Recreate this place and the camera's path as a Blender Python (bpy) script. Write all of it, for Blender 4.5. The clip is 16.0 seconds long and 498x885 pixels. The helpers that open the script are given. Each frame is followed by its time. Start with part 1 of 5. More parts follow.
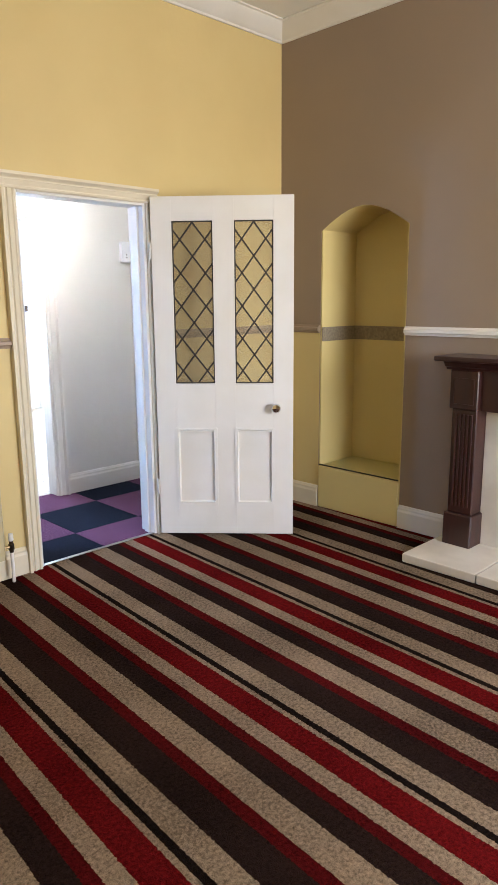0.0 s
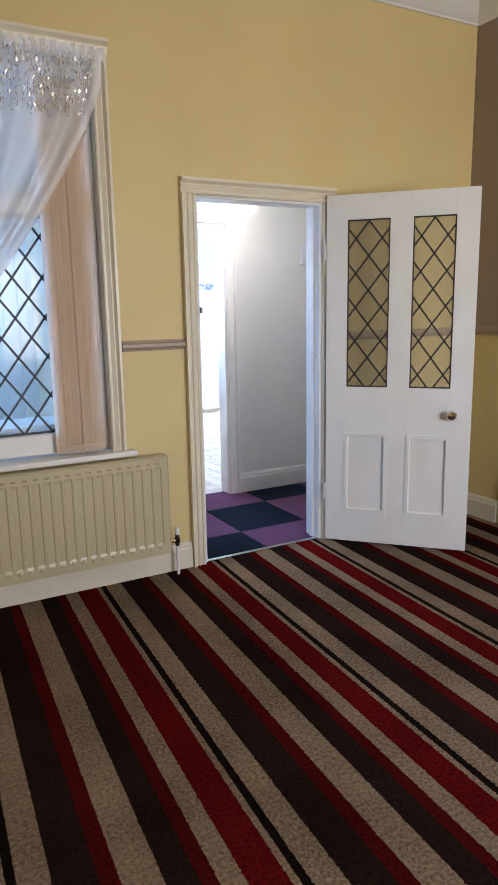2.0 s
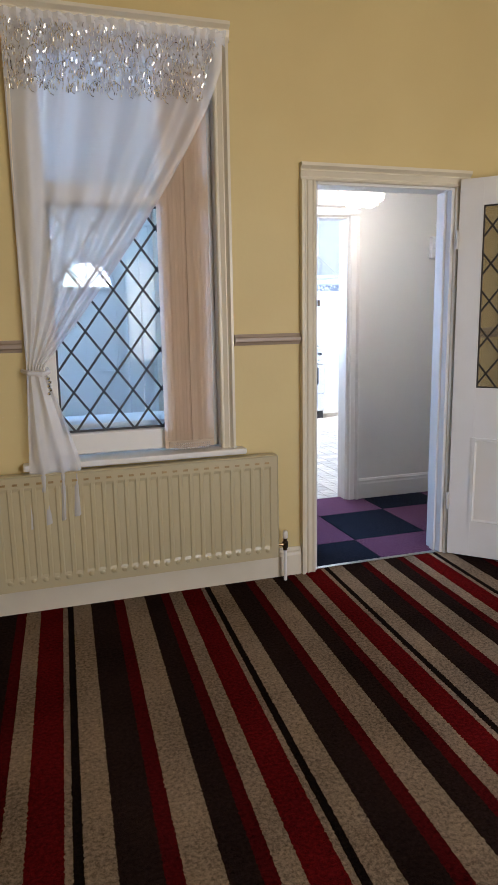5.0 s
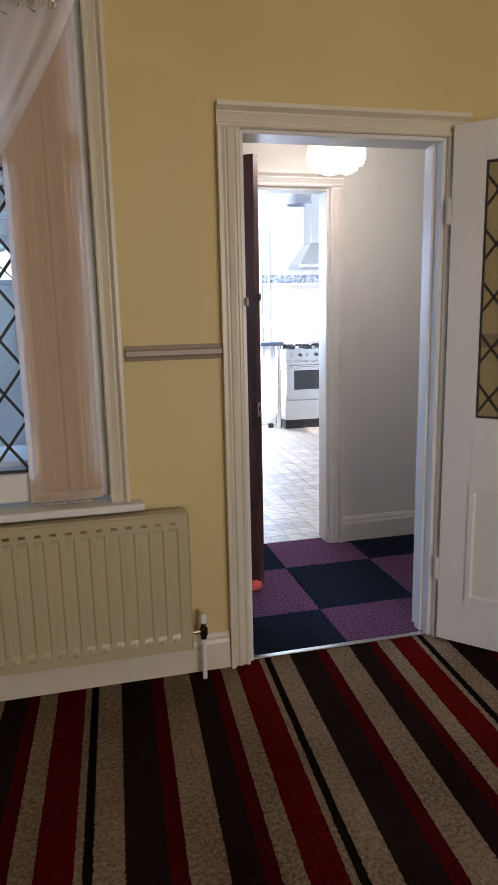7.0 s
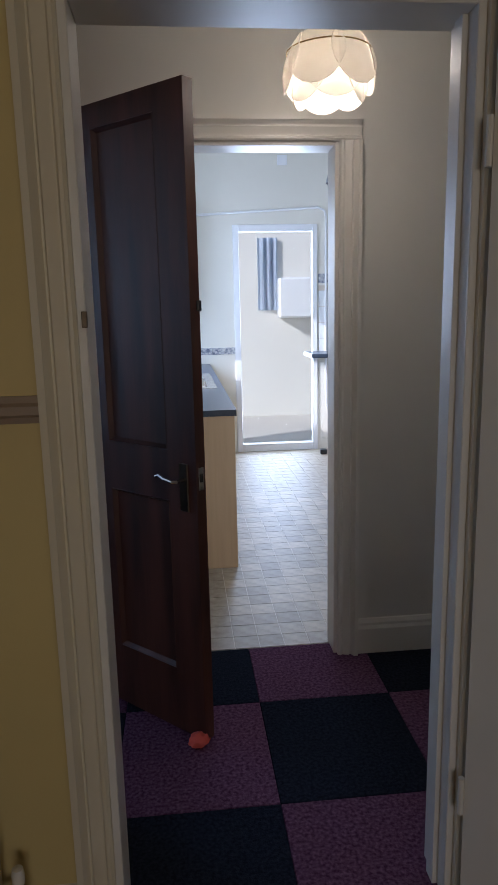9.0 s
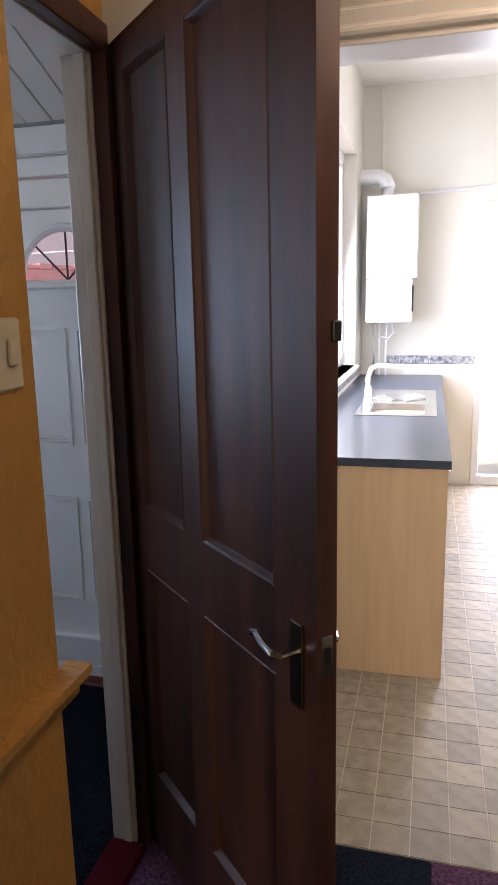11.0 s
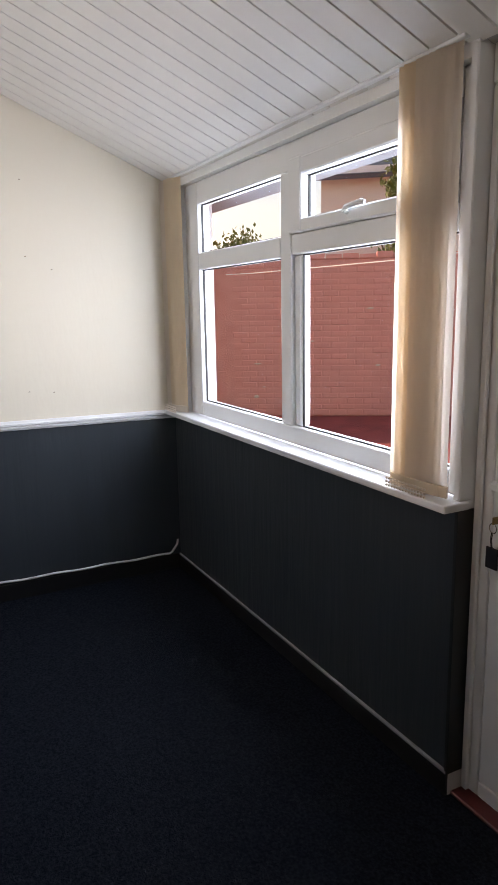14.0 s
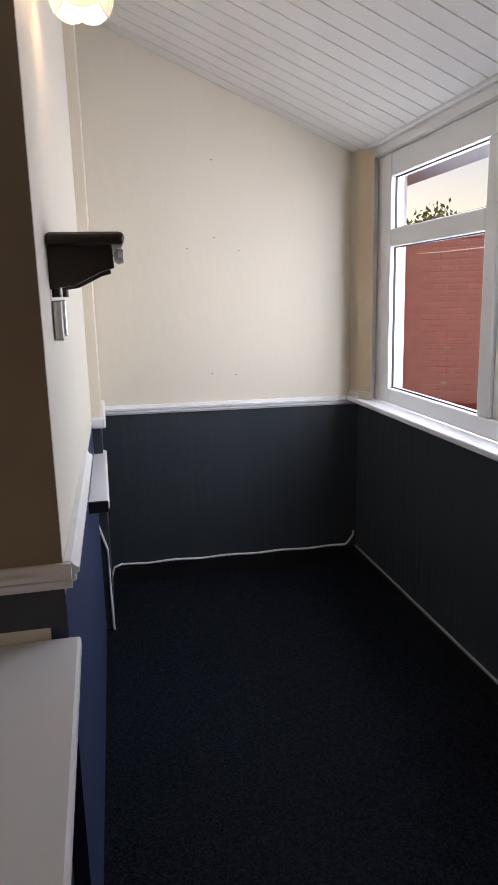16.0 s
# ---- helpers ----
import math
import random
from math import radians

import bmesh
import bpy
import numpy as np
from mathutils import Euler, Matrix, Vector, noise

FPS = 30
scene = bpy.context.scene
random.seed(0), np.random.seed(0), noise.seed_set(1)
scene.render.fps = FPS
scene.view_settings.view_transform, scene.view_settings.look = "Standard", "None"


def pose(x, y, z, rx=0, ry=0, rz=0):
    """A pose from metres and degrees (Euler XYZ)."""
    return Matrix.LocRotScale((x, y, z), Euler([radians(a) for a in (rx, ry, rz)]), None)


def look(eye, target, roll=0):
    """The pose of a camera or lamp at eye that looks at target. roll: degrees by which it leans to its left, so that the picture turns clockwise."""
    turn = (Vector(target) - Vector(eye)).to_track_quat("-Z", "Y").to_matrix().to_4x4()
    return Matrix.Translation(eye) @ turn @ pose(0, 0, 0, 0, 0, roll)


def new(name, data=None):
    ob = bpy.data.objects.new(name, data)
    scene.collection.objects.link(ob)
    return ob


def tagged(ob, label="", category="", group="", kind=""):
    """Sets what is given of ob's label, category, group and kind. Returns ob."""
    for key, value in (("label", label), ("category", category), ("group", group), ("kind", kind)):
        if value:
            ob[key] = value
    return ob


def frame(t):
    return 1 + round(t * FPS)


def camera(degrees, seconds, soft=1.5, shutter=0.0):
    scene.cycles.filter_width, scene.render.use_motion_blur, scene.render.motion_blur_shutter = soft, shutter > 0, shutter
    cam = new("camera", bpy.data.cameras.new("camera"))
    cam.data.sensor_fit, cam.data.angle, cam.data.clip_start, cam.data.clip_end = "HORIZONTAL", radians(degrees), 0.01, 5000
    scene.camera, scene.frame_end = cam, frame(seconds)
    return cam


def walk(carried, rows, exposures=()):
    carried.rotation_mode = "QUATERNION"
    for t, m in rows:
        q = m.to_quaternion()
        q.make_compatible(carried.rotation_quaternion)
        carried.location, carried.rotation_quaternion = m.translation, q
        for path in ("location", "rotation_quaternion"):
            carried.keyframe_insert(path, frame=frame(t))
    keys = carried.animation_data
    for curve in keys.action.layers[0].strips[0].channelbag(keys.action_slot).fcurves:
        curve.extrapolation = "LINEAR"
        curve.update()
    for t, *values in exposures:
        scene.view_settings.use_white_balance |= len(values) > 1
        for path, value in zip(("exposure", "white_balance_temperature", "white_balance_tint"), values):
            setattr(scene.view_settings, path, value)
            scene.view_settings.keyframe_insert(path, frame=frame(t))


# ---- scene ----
cam = camera(40.1, 16.0)
PATH = [
    (0, (-1.641, -3.256, 1.406), (-0.267, -1.861, 0.995), -0.5),
    (0.5, (-1.589, -3.246, 1.414), (-0.321, -1.755, 1.003), -0.6),
    (1, (-1.529, -3.265, 1.415), (-0.401, -1.665, 1.007), -0.8),
    (1.5, (-1.513, -3.259, 1.408), (-0.479, -1.595, 1.005), -0.9),
    (2, (-1.513, -3.247, 1.389), (-0.566, -1.53, 0.996), -1.0),
    (2.5, (-1.508, -3.247, 1.397), (-0.639, -1.49, 1.0), -1.1),
    (3, (-1.515, -3.244, 1.391), (-0.704, -1.459, 0.997), -1.1),
    (3.5, (-1.534, -3.226, 1.369), (-0.763, -1.42, 0.988), -1.2),
    (5.8, (-1.097, -2.926, 1.317), (-0.536, -1.045, 0.938), -1.2),
    (6, (-0.995, -2.854, 1.321), (-0.438, -0.973, 0.935), -1.3),
    (6.5, (-0.759, -2.644, 1.356), (-0.223, -0.757, 0.964), -1.2),
    (7, (-0.59, -2.366, 1.356), (-0.113, -0.463, 0.963), -1.2),
    (7.5, (-0.396, -2.104, 1.361), (0.037, -0.191, 0.969), -1.5),
    (8, (-0.164, -1.852, 1.387), (0.238, 0.068, 0.996), -1.4),
    (8.2, (-0.083, -1.753, 1.384), (0.289, 0.174, 0.996), -1.3),
    (10.3, (0.354, -0.618, 1.399), (0.114, 1.33, 1.013), -1.2),
    (10.5, (0.351, -0.52, 1.409), (0.037, 1.416, 1.02), -1.1),
    (11, (0.368, -0.321, 1.433), (-0.138, 1.573, 1.038), -1.2),
    (11.5, (0.35, -0.094, 1.442), (-0.384, 1.723, 1.042), -0.7),
    (12, (0.295, 0.096, 1.426), (-0.723, 1.77, 1.027), -0.7),
    (12.5, (0.198, 0.263, 1.425), (-1.02, 1.799, 1.031), -0.8),
    (13, (0.112, 0.38, 1.41), (-1.276, 1.766, 1.021), -0.8),
    (13.5, (0.065, 0.482, 1.413), (-1.522, 1.637, 1.029), -0.8),
    (14, (0.012, 0.529, 1.422), (-1.733, 1.425, 1.035), -1.0),
    (14.5, (-0.036, 0.551, 1.413), (-1.865, 1.257, 1.017), -1.0),
    (15, (-0.081, 0.541, 1.416), (-1.956, 1.105, 1.005), -1.2),
    (15.5, (-0.107, 0.556, 1.416), (-2.009, 1.012, 0.997), -1.2),
    (16, (-0.123, 0.573, 1.416), (-2.035, 0.977, 0.99), -1.4),
]
EXPOSURE = [(0, 2.8, 5050, 16), (1.0, 2.45, 5000, 17), (1.5, 2.3, 4950, 17), (3.5, 2.05, 4850, 17), (6, 1.87, 5350, 20), (7, 1.4, 5450, 21), (8.2, 0.32, 5500, 20), (10.3, -0.3, 6200, 18), (10.5, -0.1, 6400, 19),
            (11, 0.85, 6900, 28), (11.5, 1.8, 7000, 30), (12, 2.2, 7200, 32), (12.5, 1.9, 7500, 30), (13, 1.35, 8000, 28), (13.5, 0.8, 8700, 29), (14.5, 0.3, 9300, 34), (16, 0.26, 9300, 34)]
walk(cam, [(t, look(eye, target, roll)) for t, eye, target, roll in PATH], EXPOSURE)

# ---- world, sun and lamps ----
SUN = (-0.80, -0.42, 0.50)
world = bpy.data.worlds.new("sky")
scene.world = world
world.use_nodes = True
sky = world.node_tree.nodes.new("ShaderNodeTexSky")
sky.sky_type = "NISHITA"
sky.sun_disc = False
sky.sun_elevation = math.atan2(SUN[2], math.hypot(SUN[0], SUN[1]))
sky.sun_rotation = math.atan2(SUN[0], SUN[1])
world.node_tree.links.new(sky.outputs[0], world.node_tree.nodes["Background"].inputs[0])
world.node_tree.nodes["Background"].inputs[1].default_value = 0.15


def lamp(name, kind, m, power, colour=(1, 1, 1), size=0.1, size_y=None):
    data = bpy.data.lights.new(name, kind)
    data.energy, data.color = power, colour
    if kind == "AREA":
        data.shape, data.size, data.size_y = "RECTANGLE", size, size_y or size
    elif kind == "SUN":
        data.angle = radians(0.6)
    else:
        data.shadow_soft_size = size
    ob = new(name, data)
    ob.matrix_world = m
    return ob


lamp("sun", "SUN", look(SUN, (0, 0, 0)), 4.0, (1.0, 0.94, 0.86))
# sky light through the openings
lamp("sky_kitchen_window", "AREA", look((-0.30, 3.75, 1.55), (1.2, 3.75, 1.2)), 43, (0.74, 0.87, 1.0), 1.6, 1.1)
lamp("sky_back_door", "AREA", look((1.12, 5.45, 1.1), (1.12, 3.0, 0.9)), 40, (0.74, 0.87, 1.0), 0.6, 1.9)
lamp("sky_lean_to_window", "AREA", look((-2.3, 2.10, 1.5), (-2.3, 0.4, 1.2)), 45, (0.45, 0.70, 1.0), 1.7, 1.0)
# added warm fill for the living room, behind the camera; its source is unseen
lamp("fill_living", "AREA", look((0.70, -5.15, 1.40), (0.3, 0.0, 1.5)), 26, (1.0, 0.84, 0.59), 1.6, 1.2)
lamp("bulb_hall", "POINT", pose(0.63, 0.75, 2.08), 3.2, (1.0, 0.84, 0.62), 0.05)
lamp("bulb_wall", "POINT", pose(-1.68, 0.58, 2.035), 0.5, (1.0, 0.82, 0.58), 0.03)


# ---- materials ----
def material(name, colour, rough=0.6, metal=0.0, second=None, scale=8.0, amount=0.5, bump=0.0, bump_scale=80.0, stretch=(1, 1, 1), detail=4.0, coat=0.0, vary=0.0):
    """A surface with a large and a small scale of variation. second: the colour that noise mixes in."""
    mat = bpy.data.materials.new(name)
    mat.use_nodes = True
    nodes, links = mat.node_tree.nodes, mat.node_tree.links
    bsdf = nodes["Principled BSDF"]
    bsdf.inputs["Roughness"].default_value = rough
    bsdf.inputs["Metallic"].default_value = metal
    bsdf.inputs["Coat Weight"].default_value, bsdf.inputs["Coat Roughness"].default_value = coat, 0.3
    coords = nodes.new("ShaderNodeTexCoord")
    mapping = nodes.new("ShaderNodeMapping")
    mapping.inputs["Scale"].default_value = stretch
    links.new(coords.outputs["Object"], mapping.inputs[0])
    second = second or tuple(c * 0.86 for c in colour)
    big = nodes.new("ShaderNodeTexNoise")
    big.inputs["Scale"].default_value, big.inputs["Detail"].default_value = scale, detail
    links.new(mapping.outputs[0], big.inputs[0])
    ramp = nodes.new("ShaderNodeMapRange")
    ramp.inputs[1].default_value, ramp.inputs[2].default_value = 0.35, 0.68
    ramp.inputs[3].default_value, ramp.inputs[4].default_value = 0.0, amount
    links.new(big.outputs[0], ramp.inputs[0])
    mix = nodes.new("ShaderNodeMix")
    mix.data_type = "RGBA"
    mix.inputs[6].default_value, mix.inputs[7].default_value = (*colour, 1), (*second, 1)
    links.new(ramp.outputs[0], mix.inputs[0])
    out = mix.outputs[2]
    if vary:
        info, hsv = nodes.new("ShaderNodeObjectInfo"), nodes.new("ShaderNodeHueSaturation")
        around = nodes.new("ShaderNodeMapRange")
        around.inputs[3].default_value, around.inputs[4].default_value = 1 - vary, 1 + vary
        links.new(info.outputs["Random"], around.inputs[0])
        links.new(around.outputs[0], hsv.inputs["Value"])
        links.new(out, hsv.inputs["Color"])
        out = hsv.outputs[0]
    links.new(out, bsdf.inputs["Base Color"])
    if bump:
        fine, relief = nodes.new("ShaderNodeTexNoise"), nodes.new("ShaderNodeBump")
        fine.inputs["Scale"].default_value, fine.inputs["Detail"].default_value = bump_scale, 3
        links.new(mapping.outputs[0], fine.inputs[0])
        relief.inputs["Strength"].default_value, relief.inputs["Distance"].default_value = bump, 0.004
        links.new(fine.outputs[0], relief.inputs["Height"])
        links.new(relief.outputs[0], bsdf.inputs["Normal"])
    return mat


def matte(mat):
    """Cut pile throws back no gloss."""
    mat.node_tree.nodes["Principled BSDF"].inputs["Specular IOR Level"].default_value = 0.0
    return mat


def clear(name, tint, rough, through_part):
    """Cloth or glass: part of the light goes straight through."""
    mat = bpy.data.materials.new(name)
    mat.use_nodes = True
    nodes, links = mat.node_tree.nodes, mat.node_tree.links
    bsdf, out = nodes["Principled BSDF"], nodes["Material Output"]
    bsdf.inputs["Base Color"].default_value, bsdf.inputs["Roughness"].default_value = (*tint, 1), rough
    straight, mix = nodes.new("ShaderNodeBsdfTransparent"), nodes.new("ShaderNodeMixShader")
    mix.inputs[0].default_value = through_part
    links.new(bsdf.outputs[0], mix.inputs[1])
    links.new(straight.outputs[0], mix.inputs[2])
    links.new(mix.outputs[0], out.inputs[0])
    return mat


def lit_cloth(name, tint):
    """Cloth that glows when light falls on its back."""
    mat = material(name, tint, 0.85, scale=40, bump=0.4, bump_scale=130, stretch=(1, 1, 0.2))
    nodes, links = mat.node_tree.nodes, mat.node_tree.links
    back, mix = nodes.new("ShaderNodeBsdfTranslucent"), nodes.new("ShaderNodeMixShader")
    back.inputs[0].default_value, mix.inputs[0].default_value = (0.94, 0.83, 0.74, 1), 0.5
    links.new(nodes["Principled BSDF"].outputs[0], mix.inputs[1])
    links.new(back.outputs[0], mix.inputs[2])
    links.new(mix.outputs[0], nodes["Material Output"].inputs[0])
    return mat


def pane_glass(name):
    mat = bpy.data.materials.new(name)
    mat.use_nodes = True
    nodes, links = mat.node_tree.nodes, mat.node_tree.links
    nodes.remove(nodes["Principled BSDF"])
    gloss, straight, mix = nodes.new("ShaderNodeBsdfGlossy"), nodes.new("ShaderNodeBsdfTransparent"), nodes.new("ShaderNodeMixShader")
    gloss.inputs["Roughness"].default_value = 0.02
    straight.inputs[0].default_value = (0.95, 0.97, 0.96, 1)
    mix.inputs[0].default_value = 0.015
    links.new(straight.outputs[0], mix.inputs[1])
    links.new(gloss.outputs[0], mix.inputs[2])
    links.new(mix.outputs[0], nodes["Material Output"].inputs[0])
    return mat


def glow(name, colour, strength):
    mat = material(name, colour)
    bsdf = mat.node_tree.nodes["Principled BSDF"]
    bsdf.inputs["Emission Color"].default_value, bsdf.inputs["Emission Strength"].default_value = (*colour, 1), strength
    return mat


def striped_carpet():
    """Wool stripes that run towards the window wall, one repeat every 0.656 m."""
    mat = matte(material("striped_carpet", (0.3, 0.3, 0.3), 0.95, bump=0.9, bump_scale=260))
    nodes, links = mat.node_tree.nodes, mat.node_tree.links
    bsdf = nodes["Principled BSDF"]
    coords, split = nodes.new("ShaderNodeTexCoord"), nodes.new("ShaderNodeSeparateXYZ")
    links.new(coords.outputs["Object"], split.inputs[0])
    rough_edge = nodes.new("ShaderNodeTexNoise")
    links.new(coords.outputs["Object"], rough_edge.inputs["Vector"])
    rough_edge.inputs["Scale"].default_value = 110

    def maths(op, a, b):
        node = nodes.new("ShaderNodeMath")
        node.operation = op
        for n, v in enumerate((a, b)):
            if isinstance(v, (int, float)):
                node.inputs[n].default_value = v
            else:
                links.new(v, node.inputs[n])
        return node.outputs[0]

    u = maths("SUBTRACT", split.outputs[0], maths("MULTIPLY", split.outputs[1], 0.057))
    u = maths("ADD", u, maths("MULTIPLY", maths("SUBTRACT", rough_edge.outputs[0], 0.5), 0.013))
    u = maths("FLOORED_MODULO", maths("DIVIDE", maths("ADD", u, 0.728), 0.656), 1.0)
    ramp = nodes.new("ShaderNodeValToRGB")
    ramp.color_ramp.interpolation = "CONSTANT"
    red, dark, beige, brown, wine = (0.082, 0.0045, 0.0045), (0.009, 0.006, 0.005), (0.21, 0.155, 0.10), (0.017, 0.010, 0.008), (0.055, 0.004, 0.004)
    bands = [(0, red), (0.096, beige), (0.117, dark), (0.143, beige), (0.221, brown), (0.330, wine), (0.376, beige), (0.474, brown), (0.552, wine), (0.592, beige), (0.656, red)]
    stops = ramp.color_ramp.elements
    stops[0].position, stops[0].color = 0, (*red, 1)
    stops[1].position, stops[1].color = bands[1][0] / 0.656, (*beige, 1)
    for at, colour in bands[2:-1]:
        stop = stops.new(at / 0.656)
        stop.color = (*colour, 1)
    links.new(u, ramp.inputs[0])
    pile, wear = nodes.new("ShaderNodeTexNoise"), nodes.new("ShaderNodeTexNoise")
    links.new(coords.outputs["Object"], pile.inputs["Vector"])
    links.new(coords.outputs["Object"], wear.inputs["Vector"])
    pile.inputs["Scale"].default_value, pile.inputs["Detail"].default_value = 300, 3
    wear.inputs["Scale"].default_value, wear.inputs["Detail"].default_value = 2.2, 4
    tuft = nodes.new("ShaderNodeTexNoise")
    links.new(coords.outputs["Object"], tuft.inputs["Vector"])
    tuft.inputs["Scale"].default_value, tuft.inputs["Detail"].default_value, tuft.inputs["Roughness"].default_value = 85, 4, 0.75
    value = nodes.new("ShaderNodeHueSaturation")
    shade = maths("ADD", maths("MULTIPLY", pile.outputs[0], 1.0), maths("MULTIPLY", tuft.outputs[0], 3.0))
    shade = maths("ADD", shade, maths("MULTIPLY", wear.outputs[0], 1.3))
    links.new(maths("MAXIMUM", maths("SUBTRACT", shade, 1.72), 0.2), value.inputs["Value"])
    links.new(ramp.outputs[0], value.inputs["Color"])
    links.new(value.outputs[0], bsdf.inputs["Base Color"])
    return mat


YELLOW = material("yellow_paint", (0.65, 0.52, 0.222), 0.55, second=(0.585, 0.455, 0.182), scale=1.6, amount=0.6, bump=0.15, bump_scale=30)
ALCOVE = material("pale_yellow_paint", (0.70, 0.58, 0.24), 0.5, scale=2.0, amount=0.4, bump=0.15, bump_scale=24)
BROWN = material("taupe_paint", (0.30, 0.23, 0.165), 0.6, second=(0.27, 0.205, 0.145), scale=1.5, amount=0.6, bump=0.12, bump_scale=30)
OCHRE = material("ochre_anaglypta_paint", (0.60, 0.33, 0.085), 0.42, second=(0.50, 0.27, 0.07), scale=3, bump=0.8, bump_scale=30)
for swirl in OCHRE.node_tree.nodes:
    # raised swirls of the embossed paper
    if swirl.bl_idname == "ShaderNodeTexNoise" and swirl.inputs["Scale"].default_value > 20:
        swirl.inputs["Distortion"].default_value = 1.2
    if swirl.bl_idname == "ShaderNodeBump":
        swirl.inputs["Distance"].default_value = 0.008
HALL = material("hall_cream_paint", (0.74, 0.725, 0.67), 0.6, scale=1.4, amount=0.4, bump=0.2, bump_scale=24)
CREAM = material("cream_wallpaper", (0.80, 0.735, 0.62), 0.6, second=(0.76, 0.68, 0.555), scale=1.2, amount=0.6, bump=0.25, bump_scale=30, stretch=(1, 1, 0.35))
TEAL = material("dark_teal_wallpaper", (0.039, 0.050, 0.059), 0.36, second=(0.029, 0.037, 0.044), scale=2.5, bump=0.7, bump_scale=9, stretch=(3.2, 3.2, 0.32))
# dark lower wallpaper with the blue of the sky light mixed into its colour
TEAL_SKYLIT = material("sky_tinted_wallpaper", (0.030, 0.048, 0.105), 0.40, second=(0.022, 0.036, 0.082), scale=2.5, bump=0.6, bump_scale=9, stretch=(3.2, 3.2, 0.32))
KITCHEN = material("kitchen_cream_paint", (0.78, 0.755, 0.67), 0.6, scale=1.3, amount=0.4, bump=0.1)
CREAM_GLOSS = material("aged_cream_gloss_paint", (0.70, 0.64, 0.49), 0.35, second=(0.62, 0.55, 0.40), scale=5, amount=0.5, bump=0.06, bump_scale=60)
WHITE = material("white_gloss_paint", (0.76, 0.74, 0.69), 0.32, second=(0.69, 0.66, 0.58), scale=5, amount=0.5, bump=0.06, bump_scale=60)
CEILING = material("white_ceiling_paint", (0.78, 0.76, 0.70), 0.8, scale=1.2, amount=0.3, bump=0.1)
UPVC = material("white_upvc", (0.82, 0.83, 0.84), 0.28, scale=3, amount=0.25, second=(0.74, 0.75, 0.77))
RADIATOR = material("radiator_enamel", (0.50, 0.43, 0.25), 0.35, scale=3, amount=0.3)
DARK_WOOD = material("dark_stained_wood", (0.098, 0.034, 0.022), 0.50, second=(0.020, 0.007, 0.006), scale=4.5, amount=0.9, bump=0.10, bump_scale=26, stretch=(3.0, 3.0, 0.35), detail=7, coat=0.05)
MAHOGANY = material("mahogany_wood", (0.038, 0.011, 0.008), 0.35, second=(0.019, 0.006, 0.005), scale=5, amount=0.9, bump=0.1, stretch=(6, 6, 0.4), coat=0.2)
SHELF_WOOD = material("black_brown_wood", (0.022, 0.013, 0.011), 0.35, scale=6, stretch=(5, 1, 5))
RAIL = material("taupe_rail_paint", (0.34, 0.26, 0.19), 0.4, scale=6, amount=0.4)
BAND = material("textured_border_paper", (0.30, 0.25, 0.17), 0.7, second=(0.20, 0.165, 0.11), scale=60, amount=0.9, bump=0.6, bump_scale=90)
TILE_DARK = material("dark_carpet_tile", (0.009, 0.013, 0.022), 0.95, second=(0.026, 0.030, 0.046), scale=95, amount=1.0, bump=0.9, bump_scale=220)
TILE_PURPLE = material("purple_carpet_tile", (0.072, 0.029, 0.064), 0.95, second=(0.19, 0.10, 0.165), scale=95, amount=1.0, bump=0.9, bump_scale=220)
BLACK_CARPET = material("charcoal_cord_carpet", (0.005, 0.007, 0.011), 0.95, second=(0.020, 0.024, 0.032), scale=110, amount=0.9, bump=1.0, bump_scale=190)
CARPET = striped_carpet()
MAROON = material("maroon_carpet", (0.10, 0.012, 0.018), 0.95, scale=120, bump=0.8, bump_scale=190)
for pile in (TILE_DARK, TILE_PURPLE, BLACK_CARPET, MAROON):
    matte(pile)
RED_STEP = material("red_tile_paint", (0.13, 0.016, 0.014), 0.45, scale=8, bump=0.2)
VINYL = material("stone_vinyl", (0.45, 0.375, 0.28), 0.5, second=(0.31, 0.25, 0.18), scale=22, amount=1.0, bump=0.05, vary=0.22)
JOINT = material("vinyl_joint", (0.64, 0.57, 0.47), 0.45)
BEECH = material("beech_laminate", (0.66, 0.47, 0.29), 0.4, second=(0.58, 0.39, 0.23), scale=7, amount=0.7, stretch=(5, 5, 0.4))
WORKTOP = material("blue_grey_worktop", (0.030, 0.045, 0.075), 0.3, second=(0.07, 0.085, 0.11), scale=220, amount=0.6)
STEEL = material("stainless_steel", (0.62, 0.62, 0.62), 0.25, metal=1.0, scale=30, amount=0.3)
CHROME = material("chrome", (0.75, 0.75, 0.76), 0.12, metal=1.0)
BRASS = material("aged_brass", (0.42, 0.30, 0.14), 0.35, metal=1.0, second=(0.2, 0.15, 0.09), scale=40)
BLACK = material("black_plastic", (0.012, 0.012, 0.013), 0.4)
BRONZE = material("dark_bronze", (0.11, 0.085, 0.06), 0.4, metal=1.0, second=(0.06, 0.045, 0.03), scale=40)
LEAD = material("lead_strip", (0.035, 0.030, 0.026), 0.5)
MARBLE = material("cream_marble", (0.76, 0.71, 0.60), 0.18, second=(0.52, 0.47, 0.39), scale=4, amount=0.6, detail=10)
TILED = material("white_wall_tile", (0.80, 0.82, 0.83), 0.15)
BORDER = material("blue_border_tile", (0.16, 0.18, 0.24), 0.2, second=(0.70, 0.70, 0.68), scale=42, amount=1.0)
SHEER = clear("sheer_voile", (0.90, 0.90, 0.93), 0.8, 0.5)
SEQUIN = material("silver_sequins", (0.85, 0.82, 0.76), 0.15, metal=1.0)
BLIND = lit_cloth("peach_blind_fabric", (0.89, 0.775, 0.60))
BLIND_WHITE = lit_cloth("white_blind_fabric", (0.82, 0.78, 0.72))
